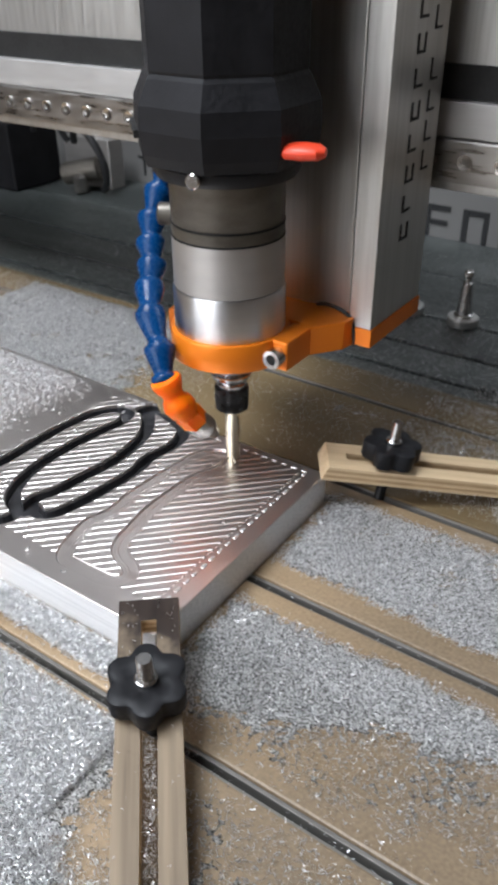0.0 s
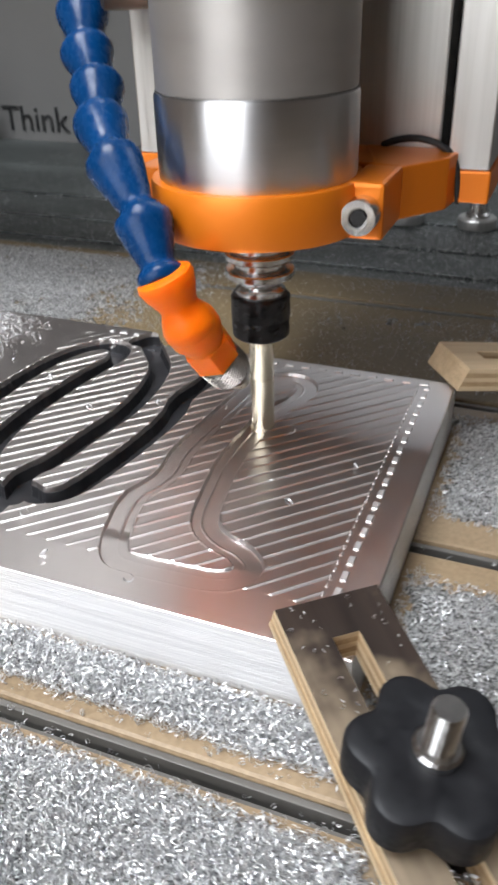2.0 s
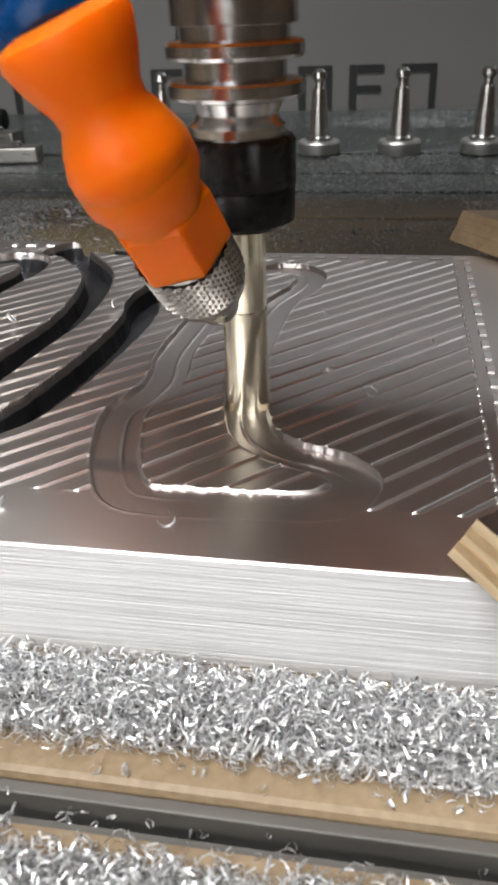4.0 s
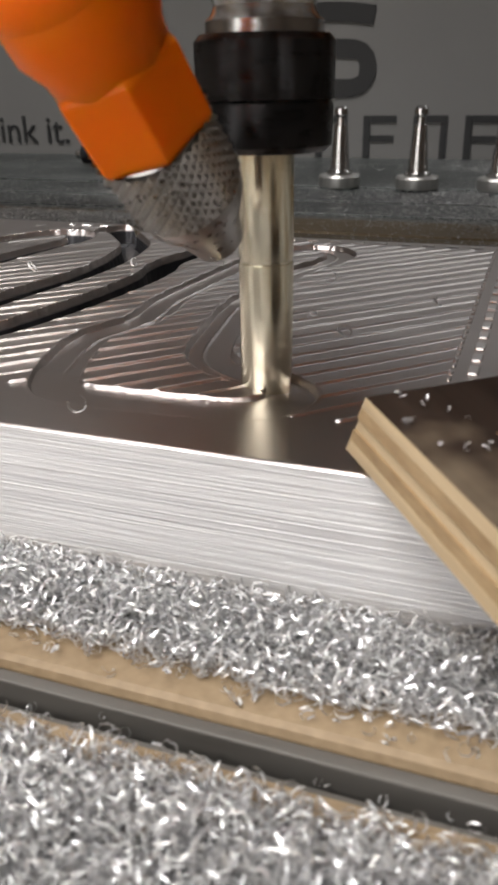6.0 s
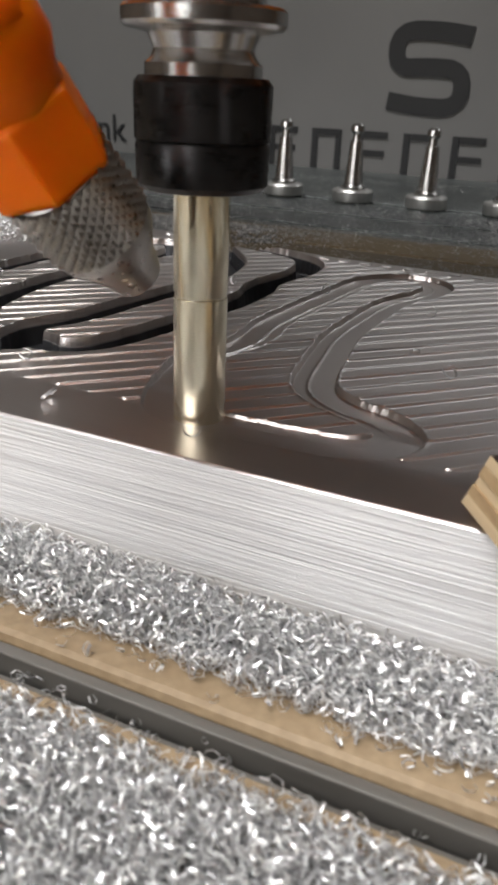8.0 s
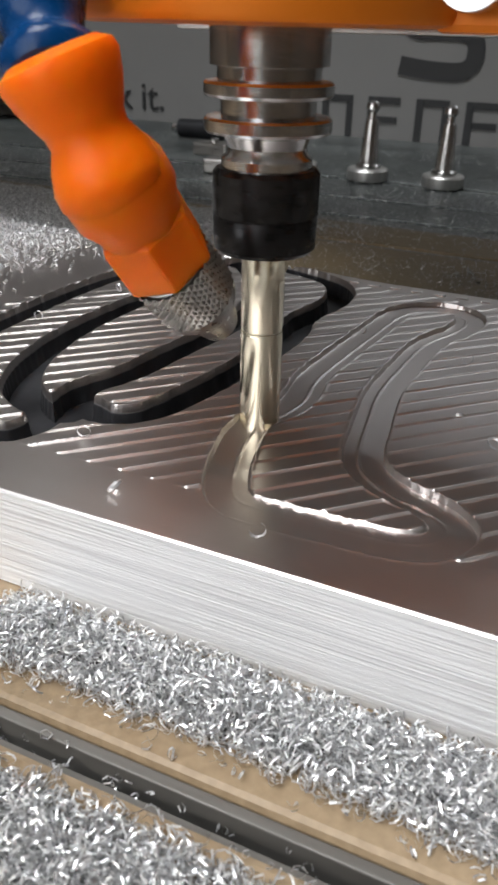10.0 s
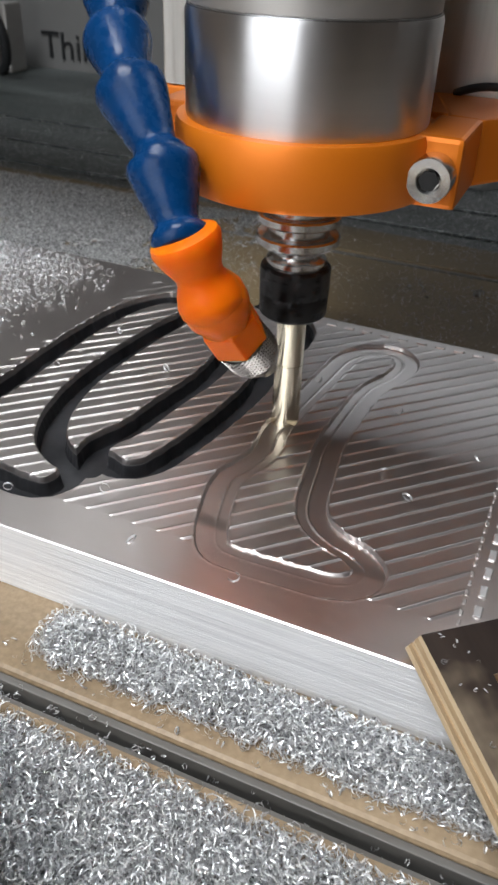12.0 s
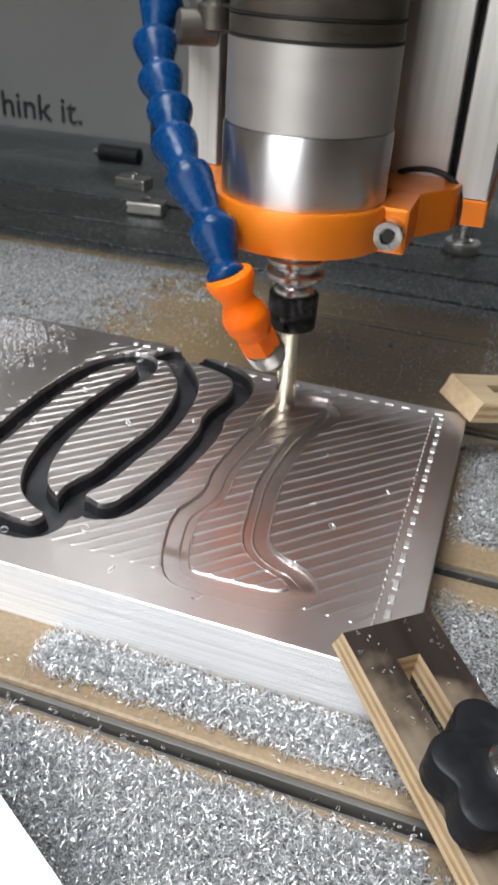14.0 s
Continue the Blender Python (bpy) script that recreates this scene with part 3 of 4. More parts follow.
    # dark plug in the bore, coloured as a shaded hexagon hole
    part("socket_shade", lathe([(0.0023, 0.0052), (0.0023, 0.0056)], 6, m=at), DARK, clampring, "dark hexagon plug standing for the socket's shade")
    # column: middle plate between two profiles on orange feet
    part("column_plate", box(-0.044, 0.044, 0.047, 0.062, 0.088, 0.42, 0.0008), PROFILE, head, "grey brushed column plate")
    for s in (-1, 1):
        part("column_profile", box(min(s * 0.0475, s * 0.0605), max(s * 0.0475, s * 0.0605), 0.0405, 0.100, 0.0995, 0.42, 0.0006), PROFILE, head, "brushed aluminium column profile")
        part("column_foot", box(min(s * 0.0470, s * 0.0612), max(s * 0.0470, s * 0.0612), 0.0400, 0.1005, 0.0895, 0.0993, 0.0007), ORANGE, head, "orange column foot")
    part("column_back", box(-0.0465, 0.0465, 0.0625, 0.1000, 0.091, 0.42), DARK, head)
    # plain bars stand in for the lettering cut into the profile's side
    z = 0.140
    for i in range(9):
        bars = box(0.0604, 0.0609, 0.0655, 0.0671, z, z + 0.0085)
        box(0.0604, 0.0609, 0.0672, 0.0745, z, z + 0.0014, 0, bars)
        if i % 2 == 0:
            box(0.0604, 0.0609, 0.0730, 0.0745, z + 0.0015, z + 0.0085, 0, bars)
        part("engraved_mark", bars, DARK, head)
        z += 0.0145
    for z in (0.172, 0.186, 0.200, 0.214, 0.236, 0.250):
        bars = box(0.0604, 0.0609, 0.0835, 0.0848, z, z + 0.010)
        box(0.0604, 0.0609, 0.0849, 0.0915, z, z + 0.0012, 0, bars)
        part("engraved_mark", bars, DARK, head)
    # a small air fitting behind the hose
    part("air_fitting", lathe([(0.0045, 0.150), (0.0062, 0.151), (0.0062, 0.158), (0.0048, 0.159), (0.0048, 0.176), (0.0060, 0.177), (0.0060, 0.186), (0.0035, 0.187)], 24, m=pose(-0.0385, 0.012, 0)), BRONZE, head, "dark metal air fitting", True)
    part("air_valve", lathe([(0.0050, 0.0), (0.0058, 0.0008), (0.0058, 0.013), (0.0045, 0.014)], 24, m=pose(-0.0385, 0.014, 0.151, 90, 0, -60)), BRONZE, head, smooth=True)
    tube([(-0.0385, 0.012, 0.186), (-0.0385, 0.014, 0.205), (-0.040, 0.020, 0.24), (-0.042, 0.03, 0.30), (-0.042, 0.04, 0.40)], 0.0026, "air_line", SATIN, head)
    tube([(0.026, 0.0450, 0.1050), (0.034, 0.040, 0.1090), (0.046, 0.040, 0.1070), (0.0515, 0.040, 0.1000), (0.0515, 0.041, 0.0890)], 0.0011, "cable", CABLE, head, "thin black cable")
    return head


def build_tool(head):
    holder = part("tool_holder", lathe([(0.0078, 0.0660), (0.0078, 0.0695), (0.0070, 0.0702), (0.0066, 0.0712), (0.0074, 0.0730), (0.0104, 0.0736), (0.0108, 0.0741), (0.0108, 0.0757), (0.0104, 0.0761),
                                        (0.0080, 0.0764), (0.0080, 0.0788), (0.0104, 0.0791), (0.0108, 0.0796), (0.0108, 0.0811), (0.0104, 0.0815), (0.0086, 0.0818), (0.0086, 0.0836), (0.0098, 0.0838), (0.0098, 0.0905)], 64), STEEL, head, "bright steel tool holder", True)
    nut = lathe([(0.0040, 0.0538), (0.0082, 0.0538), (0.0091, 0.0546), (0.0092, 0.0596), (0.0088, 0.0602)], 64)
    slotted = lambda a: 0.955 if (a * 8 / (2 * math.pi)) % 1.0 < 0.16 else 1.0
    lathe([(0.0084, 0.0601), (0.0093, 0.0603), (0.0093, 0.0672), (0.0086, 0.0680), (0.0070, 0.0680)], 96, nut, shape=slotted)
    part("collet_nut", nut, NUT, holder, "black collet nut", True)
    # single flute cutter with a shank
    one = bmesh.new()
    rings, steps = [], 32
    zs = [0.0189 + 0.00073 * i for i in range(28)]
    for z in zs:
        twist = (z - zs[0]) / 0.030 * 1.2
        ring = []
        for i in range(steps):
            a = 2 * math.pi * i / steps
            r = 0.0040
            cut = 0.0007 * math.exp(-((a - 1.4) / 0.30) ** 2) * (1.0 if z < 0.0350 else max(0.0, (0.0388 - z) / 0.0038))
            r -= cut
            ring.append(one.verts.new((r * math.cos(a + twist), r * math.sin(a + twist), z)))
        rings.append(ring)
    for p, q in zip(rings, rings[1:]):
        for i in range(steps):
            j = (i + 1) % steps
            one.faces.new((p[i], p[j], q[j], q[i]))
    one.faces.new(rings[0][::-1])
    lathe([(0.0040, 0.0382), (0.00385, 0.0386), (0.00385, 0.0392), (0.0040, 0.0396), (0.0040, 0.0560)], 32, one)
    bmesh.ops.recalc_face_normals(one, faces=one.faces[:])
    part("end_mill", one, BRASS, holder, "gold coated end mill", True)
    return holder


HOSE = [(-0.0625, 0.0330, 0.1720), (-0.0640, 0.0245, 0.1573), (-0.0627, 0.0160, 0.1448), (-0.0568, 0.0065, 0.1347), (-0.0494, -0.0018, 0.1261), (-0.0434, -0.0119, 0.1178), (-0.0330, -0.0246, 0.1103), (-0.0205, -0.0332, 0.0975), (-0.0126, -0.0400, 0.0845)]


def build_hose(head):
    """Jointed coolant hose: each link is a cone that grips the next one's ball."""
    hose = part("coolant_hose", lathe([(0.0062, -0.010), (0.0072, -0.009), (0.0072, 0.012), (0.0062, 0.013)], 32, m=towards(HOSE[0], HOSE[1]) @ pose(0, 0, -0.012)), BLUE, head, "blue jointed plastic coolant hose", True)
    link = [(0.0062, -0.0012), (0.0077, -0.0007), (0.0081, 0.0004), (0.0079, 0.0022), (0.0053, 0.0102), (0.0049, 0.0114), (0.0050, 0.0122), (0.0064, 0.0136), (0.0067, 0.0150), (0.0060, 0.0164), (0.0045, 0.0172)]
    for a, b in zip(HOSE, HOSE[1:]):
        far = (Vector(b) - Vector(a)).length
        k = far / 0.0150
        part("hose_link", lathe([(r, z * k) for r, z in link], 32, m=towards(a, b)), BLUE, hose, "", True)
    slim = Matrix.Diagonal((0.93, 0.93, 1.0, 1.0))
    a, b, c, d = (-0.0118, -0.0404, 0.0852), (-0.0070, -0.0382, 0.0725), (-0.0032, -0.0283, 0.0575), (-0.0012, -0.0131, 0.0425)
    part("nozzle_socket", lathe([(0.0066, -0.0010), (0.0084, 0.0), (0.0088, 0.0014), (0.0078, 0.0045), (0.0061, 0.0080), (0.0059, 0.0095), (0.0073, 0.0120), (0.0083, 0.0148), (0.0082, 0.0170), (0.0064, 0.0195)], 40, m=towards(a, b) @ slim), ORANGE_HOSE, hose, "bright orange nozzle socket", True)
    m2 = towards(b, c) @ slim
    part("nozzle_body", lathe([(0.0060, -0.0025), (0.0078, 0.0), (0.0085, 0.0020), (0.0085, 0.0055), (0.0072, 0.0082), (0.0070, 0.0100)], 40, m=m2), ORANGE_HOSE, hose, "bright orange nozzle body", True)
    hexa = lathe([(0.0070, 0.0092), (0.0081, 0.0098), (0.0081, 0.0180), (0.0075, 0.0187)], 6, m=m2 @ pose(0, 0, 0, 0, 0, 35))
    bmesh.ops.bevel(hexa, geom=hexa.edges[:], offset=0.0004, segments=2, affect="EDGES", profile=0.6)
    part("nozzle_hexagon", hexa, ORANGE_HOSE, hose, "bright orange hexagon nut")
    m3 = towards(c, d)
    # knurled grip: two crossed sets of fine grooves
    knurl = bmesh.new()
    steps, rows, rings = 180, 40, []
    saw = lambda v: abs(v - round(v)) * 2
    for j in range(rows + 1):
        z = -0.0012 + 0.0098 * j / rows
        ring = []
        for i in range(steps):
            a0 = 2 * math.pi * i / steps
            r = 0.0071 - 0.00042 * max(saw(i / 6.0 + j / 6.0), saw(i / 6.0 - j / 6.0))
            ring.append(knurl.verts.new((r * math.cos(a0), r * math.sin(a0), z)))
        rings.append(ring)
    for p, q in zip(rings, rings[1:]):
        for i in range(steps):
            j = (i + 1) % steps
            knurl.faces.new((p[i], p[j], q[j], q[i]))
    knurl.transform(m3)
    part("knurled_grip", knurl, KNURL, hose, "knurled steel grip")
    part("nozzle_tip", lathe([(0.0056, -0.0015), (0.0063, -0.0010), (0.0063, 0.0084), (0.0067, 0.0088), (0.0064, 0.0108), (0.0044, 0.0148), (0.0037, 0.0176), (0.0034, 0.0188), (0.0016, 0.0188)], 40, m=m3), KNURL, hose, "steel nozzle tip", True)


# ---- gantry ----
def build_gantry():
    gantry = tagged(new("gantry_beam"), "aluminium gantry beam with bolted linear guide rails", "gantry")
    y = 0.118
    part("beam", box(LEFT + 0.05, RIGHT - 0.05, y, y + 0.07, 0.161, 0.36, 0.001), PROFILE, gantry, "grey aluminium beam")
    part("beam_lip", box(LEFT + 0.05, RIGHT - 0.05, y - 0.006, y - 0.0003, 0.1835, 0.2010, 0.0006), LIP, gantry, "pale beam lip")
    # dark strip laid on the beam's face as the shade of a gap
    part("gap_shade_strip", box(LEFT + 0.05, RIGHT - 0.05, y - 0.0016, y - 0.0004, 0.2015, 0.2180), DARK, gantry)
    rail = part("guide_rail", box(LEFT + 0.05, RIGHT - 0.05, y - 0.0085, y - 0.0003, 0.1610, 0.1830, 0.0012), RAIL, gantry, "grey steel guide rail")
    x = LEFT + 0.07
    first = None
    while x < RIGHT - 0.06:
        at = pose(x, y - 0.0084, 0.1725, 90, 0, 0)
        if first is None:
            first = part("rail_bolt", lathe([(0.0018, 0.0003), (0.0020, 0.0009), (0.0040, 0.0011), (0.0042, 0.0004), (0.0042, 0.0)], 16), STEEL, rail, "", False, at)
        else:
            ob = new("rail_bolt", first.data)
            ob.parent, ob.matrix_basis = rail, at
        x += 0.0195
    part("beam_edge", box(LEFT + 0.05, RIGHT - 0.05, y - 0.004, y + 0.072, 0.1560, 0.1606, 0.0006), PROFILE, gantry, "bright lower edge of the beam")
    tube([(-0.14, 0.108, 0.222), (-0.128, 0.100, 0.236), (-0.118, 0.096, 0.262), (-0.106, 0.10, 0.31), (-0.10, 0.11, 0.36)], 0.0042, "cable_hose", SATIN, gantry, "grey cable hose")
    part("brass_fitting", lathe([(0.0040, 0.0), (0.0052, 0.001), (0.0052, 0.009), (0.0038, 0.011)], 6, m=pose(-0.142, 0.104, 0.243, 20, 10, 0)), BRASS, gantry, "brass fitting")
    return gantry


# ---- rear panel and tool stands ----
def build_rear():
    panel = tagged(new("rear_panel"), "grey machine rear panel with a dark logo shape and lettering", "machine panel", kind="structure")
    part("panel_sheet", box(LEFT, RIGHT, 0.631, 0.640, -0.045, 0.168, 0.001), PANEL, panel)
    # dark logo shape: one bent band
    cx, cz, s, half = -0.182, 0.084, 0.0345, 0.205
    line = rounded([(0.95, 0.72), (0.2, 0.83), (-0.83, 0.83), (-0.83, 0.0), (0.0, 0.06), (0.83, 0.0), (0.83, -0.83), (-0.2, -0.83), (-0.95, -0.72)])
    side = np.gradient(line, axis=0)
    side = np.stack([-side[:, 1], side[:, 0]], -1) / np.linalg.norm(side, axis=1)[:, None] * half
    ends = [(cx + x * s, cz + z * s) for x, z in [*(line + side), *(line - side)[::-1]]]
    mark = prism(ends, -0.0006, 0.0006, m=pose(0, 0.6302, 0, 90, 0, 0))
    part("logo_shape", mark, INK, panel, "black logo shape")
    # the maker's name as plain bars, one for each letter
    for i in range(9):
        x = -0.350 + 0.042 * i
        bars = bmesh.new()
        y0, y1 = 0.6296, 0.6309
        box(x - 0.015, x - 0.009, y0, y1, -0.001, 0.034, 0, bars)
        box(x - 0.0088, x + 0.013, y0, y1, 0.0285, 0.034, 0, bars)
        if i % 2 == 0:
            box(x + 0.0075, x + 0.0130, y0, y1, -0.001, 0.0283, 0, bars)
        else:
            box(x - 0.0088, x + 0.0110, y0, y1, 0.0135, 0.0185, 0, bars)
        part("letter_bar", bars, INK, panel)
    words = bpy.data.curves.new("slogan", "FONT")
    words.body, words.size, words.extrude = "Think it.", 0.036, 0.0005
    ob = bpy.data.objects.new("tmp", words)
    me = bpy.data.meshes.new_from_object(ob)
    me.materials.append(INK)
    sign = new("slogan", me)
    sign.parent = panel
    sign.matrix_basis = pose(-0.562, 0.6300, 0.010, 90, 0, 0)
    tagged(sign, "black lettering reading Think it.")


def build_stands():
    stand = tagged(new("tool_stand"), "steel taper tool holder standing in a pale base on the bed", "tool holder", "row of tool holders")
    part("stand_base", lathe([(0.0125, 0.0), (0.0130, 0.001), (0.0130, 0.006), (0.0120, 0.0072)], 32), PROFILE, stand, "pale round base", True)
    part("taper", lathe([(0.0080, 0.0070), (0.0080, 0.0090), (0.0062, 0.0100), (0.0040, 0.0360), (0.0028, 0.0365), (0.0026, 0.0400), (0.0044, 0.0420), (0.0040, 0.0450), (0.0022, 0.0465)], 32), STEEL, stand, "steel taper", True)
    stand.matrix_basis = pose(-0.0285, 0.425, 0.0012)
    for i in (-1, 1, 2, 3, 4):
        copy_thing(stand, pose(-0.0285 - 0.0482 * i, 0.425, 0.0012))


HEAD = build_head()
TOOL = build_tool(HEAD)
build_hose(HEAD)
GANTRY = build_gantry()
build_rear()
build_stands()


# ---- swarf ----
def chip_shape(rng, turns, radius, width, segments):
    a = np.linspace(0, turns * 2 * math.pi, segments + 1)
    r = radius * (1 + 0.25 * a / (2 * math.pi))
    drift = width * 0.5 * a / (2 * math.pi)
    one = np.stack([r * np.cos(a), drift - width / 2, r * np.sin(a)], -1)
    two = np.stack([r * np.cos(a) * 0.94, drift + width / 2, r * np.sin(a) * 0.94], -1)
    return np.stack([one, two], 1).reshape(-1, 3)


def turns_of(rng, n):
    q = rng.normal(size=(n, 4))
    q /= np.linalg.norm(q, axis=1, keepdims=True)
    w, x, y, z = q.T
    return np.stack([1 - 2 * (y * y + z * z), 2 * (x * y - z * w), 2 * (x * z + y * w), 2 * (x * y + z * w), 1 - 2 * (x * x + z * z), 2 * (y * z - x * w),
                     2 * (x * z - y * w), 2 * (y * z + x * w), 1 - 2 * (x * x + y * y)], -1).reshape(n, 3, 3)


def wave(x, y, seed):
    """Smooth noise in about -1 to 1, from a few sines; x and y in metres."""
    r = np.random.RandomState(seed)
    out = np.zeros_like(x)
    for k in range(9):
        f = 12 * 1.5 ** k
        a, ph = r.uniform(0, 2 * math.pi), r.uniform(0, 2 * math.pi)
        out += np.sin((x * math.cos(a) + y * math.sin(a)) * f * 2 * math.pi / 3 + ph) / (1 + 0.35 * k)
    return out / 3


def cover(x, y):
    """How thickly chips lie, 0 to 1, over the bed."""
    c = np.ones_like(x)
    w = wave(x, y, 5)
    for s in SLOTS:
        far = np.where(y > s, y - s, s - y)
        bare = np.where(y > s, 0.0093, 0.0084) + 0.0012 * w
        wide = 0.012 + 0.010 * np.clip(w, 0, 1)
        if s != -0.025:
            bare = bare * 1.0 + wide * 0.35
        else:
            bare = bare + np.where(x > 0.02, 0.012 * np.clip(w + 0.6, 0, 1.6), 0)
        c = np.where(far < bare, 0, c)
    c = np.where((y > 0.18) & (y < 0.33), np.clip(np.where(x > 0, 0.42, 0.24) + 0.3 * w + 0.2 * wave(x, y, 8), 0.04, 0.6) * np.where(c > 0, 1, 0.3), c)
    c = np.maximum(c, np.where((y > 0.145) & (y < 0.30), np.clip((-0.10 - x + 0.05 * w) / 0.12, 0, 0.78), 0))
    c = np.where((y > -0.0014 + 0.0004 * w) & (y < 0) & (x < 0), 0, c)
    c = np.where((x < -0.098 + 0.004 * w) & (y > -0.03) & (y < 0), 0.0, c)
    c = np.where((x > 0.028 + 0.02 * w) & (y < -0.03), np.minimum(c, np.clip(0.30 - 0.5 * w, 0.14, 0.48)), c)
    c = np.where((y > 0.30), np.clip(0.14 + 0.26 * w + np.clip((x + 0.10) * 2, 0, 0.3), 0.03, 0.75), c)
    c = np.where((x > 0.03) & (y > -0.03) & (y < 0.18), np.minimum(c, 0.9 + 0.35 * w), c)
    # chips thin out to brown dust towards the bed's front end
    thin = np.clip((y + 0.012 - 0.55 * (x - 0.05) + 0.02 * w + 0.012 * wave(x * 3, y * 3, 12)) / 0.07 + 0.6, 0.48, 1.0)
    c = np.where((x > 0.02) & (y > -0.03) & (y < 0.07), np.minimum(c, thin), c)
    c = np.where((x > -0.331) & (x < 0.0008) & (y > -0.0006) & (y < PLATE_BACK + np.where(x < -0.09, 0.0098, 0.0008)), 0, c)
    return c


def build_swarf():
    rng = np.random.RandomState(7)
    # packed layer under the loose chips
    xs, ys = np.arange(-0.40, 0.30, 0.0015), np.arange(-0.20, 0.335, 0.0015)
    x, y = np.meshgrid(xs, ys)
    c = cover(x + rng.normal(0, 0.0028, x.shape), y + rng.normal(0, 0.0016, x.shape))
    k = np.minimum.reduce([c, np.roll(c, 1, 0), np.roll(c, -1, 0), np.roll(c, 1, 1), np.roll(c, -1, 1)])
    sparse = 0.42 + 0.14 * np.clip(wave(4 * x, 4 * y, 14), -1, 1) + 0.3 * rng.rand(*x.shape)
    z = np.where(k > sparse, 0.0006 + 0.0004 * rng.rand(*x.shape), -0.004)
    rows, cols = x.shape
    i = np.arange(rows * cols).reshape(rows, cols)
    quads = np.stack([i[:-1, :-1], i[:-1, 1:], i[1:, 1:], i[1:, :-1]], -1).reshape(-1, 4)
    keep = (k > sparse).ravel()[quads].any(1)
    from_arrays("packed_swarf", np.stack([x, y, z], -1).reshape(-1, 3), quads[keep], [SWARF_BED], smooth=True)
    tagged(bpy.data.objects["packed_swarf"], "packed layer of fine aluminium chips lying on the bed", "metal chips", kind="stuff")

    def scatter(name, label, x0, x1, y0, y1, per_mm2, scale, high, segments, material=SWARF):
        n = int((x1 - x0) * (y1 - y0) * 1e6 * per_mm2)
        px, py = rng.uniform(x0, x1, n), rng.uniform(y0, y1, n)
        on = (rng.rand(n) < cover(px + rng.normal(0, 0.002, n), py + rng.normal(0, 0.0012, n))) & (cover(px, py) >= 0)
        px, py = px[on], py[on]
        n = len(px)
        kinds = [chip_shape(rng, t, r, w, segments) for t, r, w in ((0.85, 0.95, 0.20), (0.95, 0.9, 0.18), (1.1, 0.9, 0.17), (0.7, 1.1, 0.20), (0.9, 1.0, 0.19), (1.35, 0.75, 0.16))]
        shapes = np.stack(kinds) * 1e-3 * scale
        pick = rng.randint(0, len(kinds), n)
        size = rng.uniform(0.6, 1.25, n)
        v = shapes[pick] * size[:, None, None]
        v = np.einsum("nij,nkj->nki", turns_of(rng, n), v)
        v -= v[:, :, 2].min(1)[:, None, None] * np.array([0, 0, 1])
        edge = np.minimum(cover(px, py + 0.004), cover(px, py - 0.004))
        pz = 0.0002 + high * rng.rand(n) ** 1.3 * np.where(edge > 0.5, 1.0, 0.3)
        v += np.stack([px, py, pz], -1)[:, None, :]
        m = v.shape[1]
        strip = np.array([[2 * j, 2 * j + 1, 2 * j + 3, 2 * j + 2] for j in range(segments)])
        faces = (strip[None] + (np.arange(n) * m)[:, None, None]).reshape(-1, 4)
        from_arrays(name, v.reshape(-1, 3), faces, [material], smooth=True)
        tagged(bpy.data.objects[name], label, "metal chips", kind="stuff")

    scatter("curled_swarf", "bright curled aluminium chips heaped along the plate", -0.135, 0.012, -0.078, -0.0012, 4.8, 1.05, 0.0030, 7)
    scatter("loose_swarf", "loose bright aluminium chips covering the board", 0.0015, 0.20, 0.030, 0.30, 1.7, 0.74, 0.0010, 3)
    scatter("dusty_swarf", "fine aluminium chips mixed with brown dust", 0.0015, 0.20, -0.13, 0.030, 1.6, 0.70, 0.0010, 3, DUSTY_SHADED)
    scatter("rear_swarf", "fine aluminium chips strewn over the rear bed", -0.10, 0.26, 0.30, 0.62, 0.5, 0.62, 0.0008, 2)
    scatter("scattered_swarf", "scattered aluminium chips on the machine bed", -0.46, 0.0, 0.148, 0.58, 0.62, 0.62, 0.0008, 3, DUSTY_SHADED)
    scatter("front_swarf", "aluminium chips heaped on the front of the bed", -0.25, 0.10, -0.17, -0.078, 1.9, 0.95, 0.0024, 4)


build_swarf()


def heap(name, label, spots, scale, seed, segments=5):
    """Loose curls, one at each given spot."""
    rng = np.random.RandomState(seed)
    n = len(spots)
    shapes = np.stack([chip_shape(rng, t, r, w, segments) for t, r, w in ((0.6, 0.85, 0.34), (0.8, 0.75, 0.3), (0.95, 0.85, 0.28), (0.4, 1.2, 0.3))]) * 1e-3 * scale
    v = shapes[rng.randint(0, 4, n)] * rng.uniform(0.6, 1.3, n)[:, None, None]
    v = np.einsum("nij,nkj->nki", turns_of(rng, n), v)
    v -= v[:, :, 2].min(1)[:, None, None] * np.array([0, 0, 1])
    v += np.asarray(spots)[:, None, :]
    strip = np.array([[2 * j, 2 * j + 1, 2 * j + 3, 2 * j + 2] for j in range(segments)])
    faces = (strip[None] + (np.arange(n) * v.shape[1])[:, None, None]).reshape(-1, 4)
    ob = from_arrays(name, v.reshape(-1, 3), faces, [SWARF], smooth=True)
    return tagged(ob, label, "metal chips", kind="stuff")


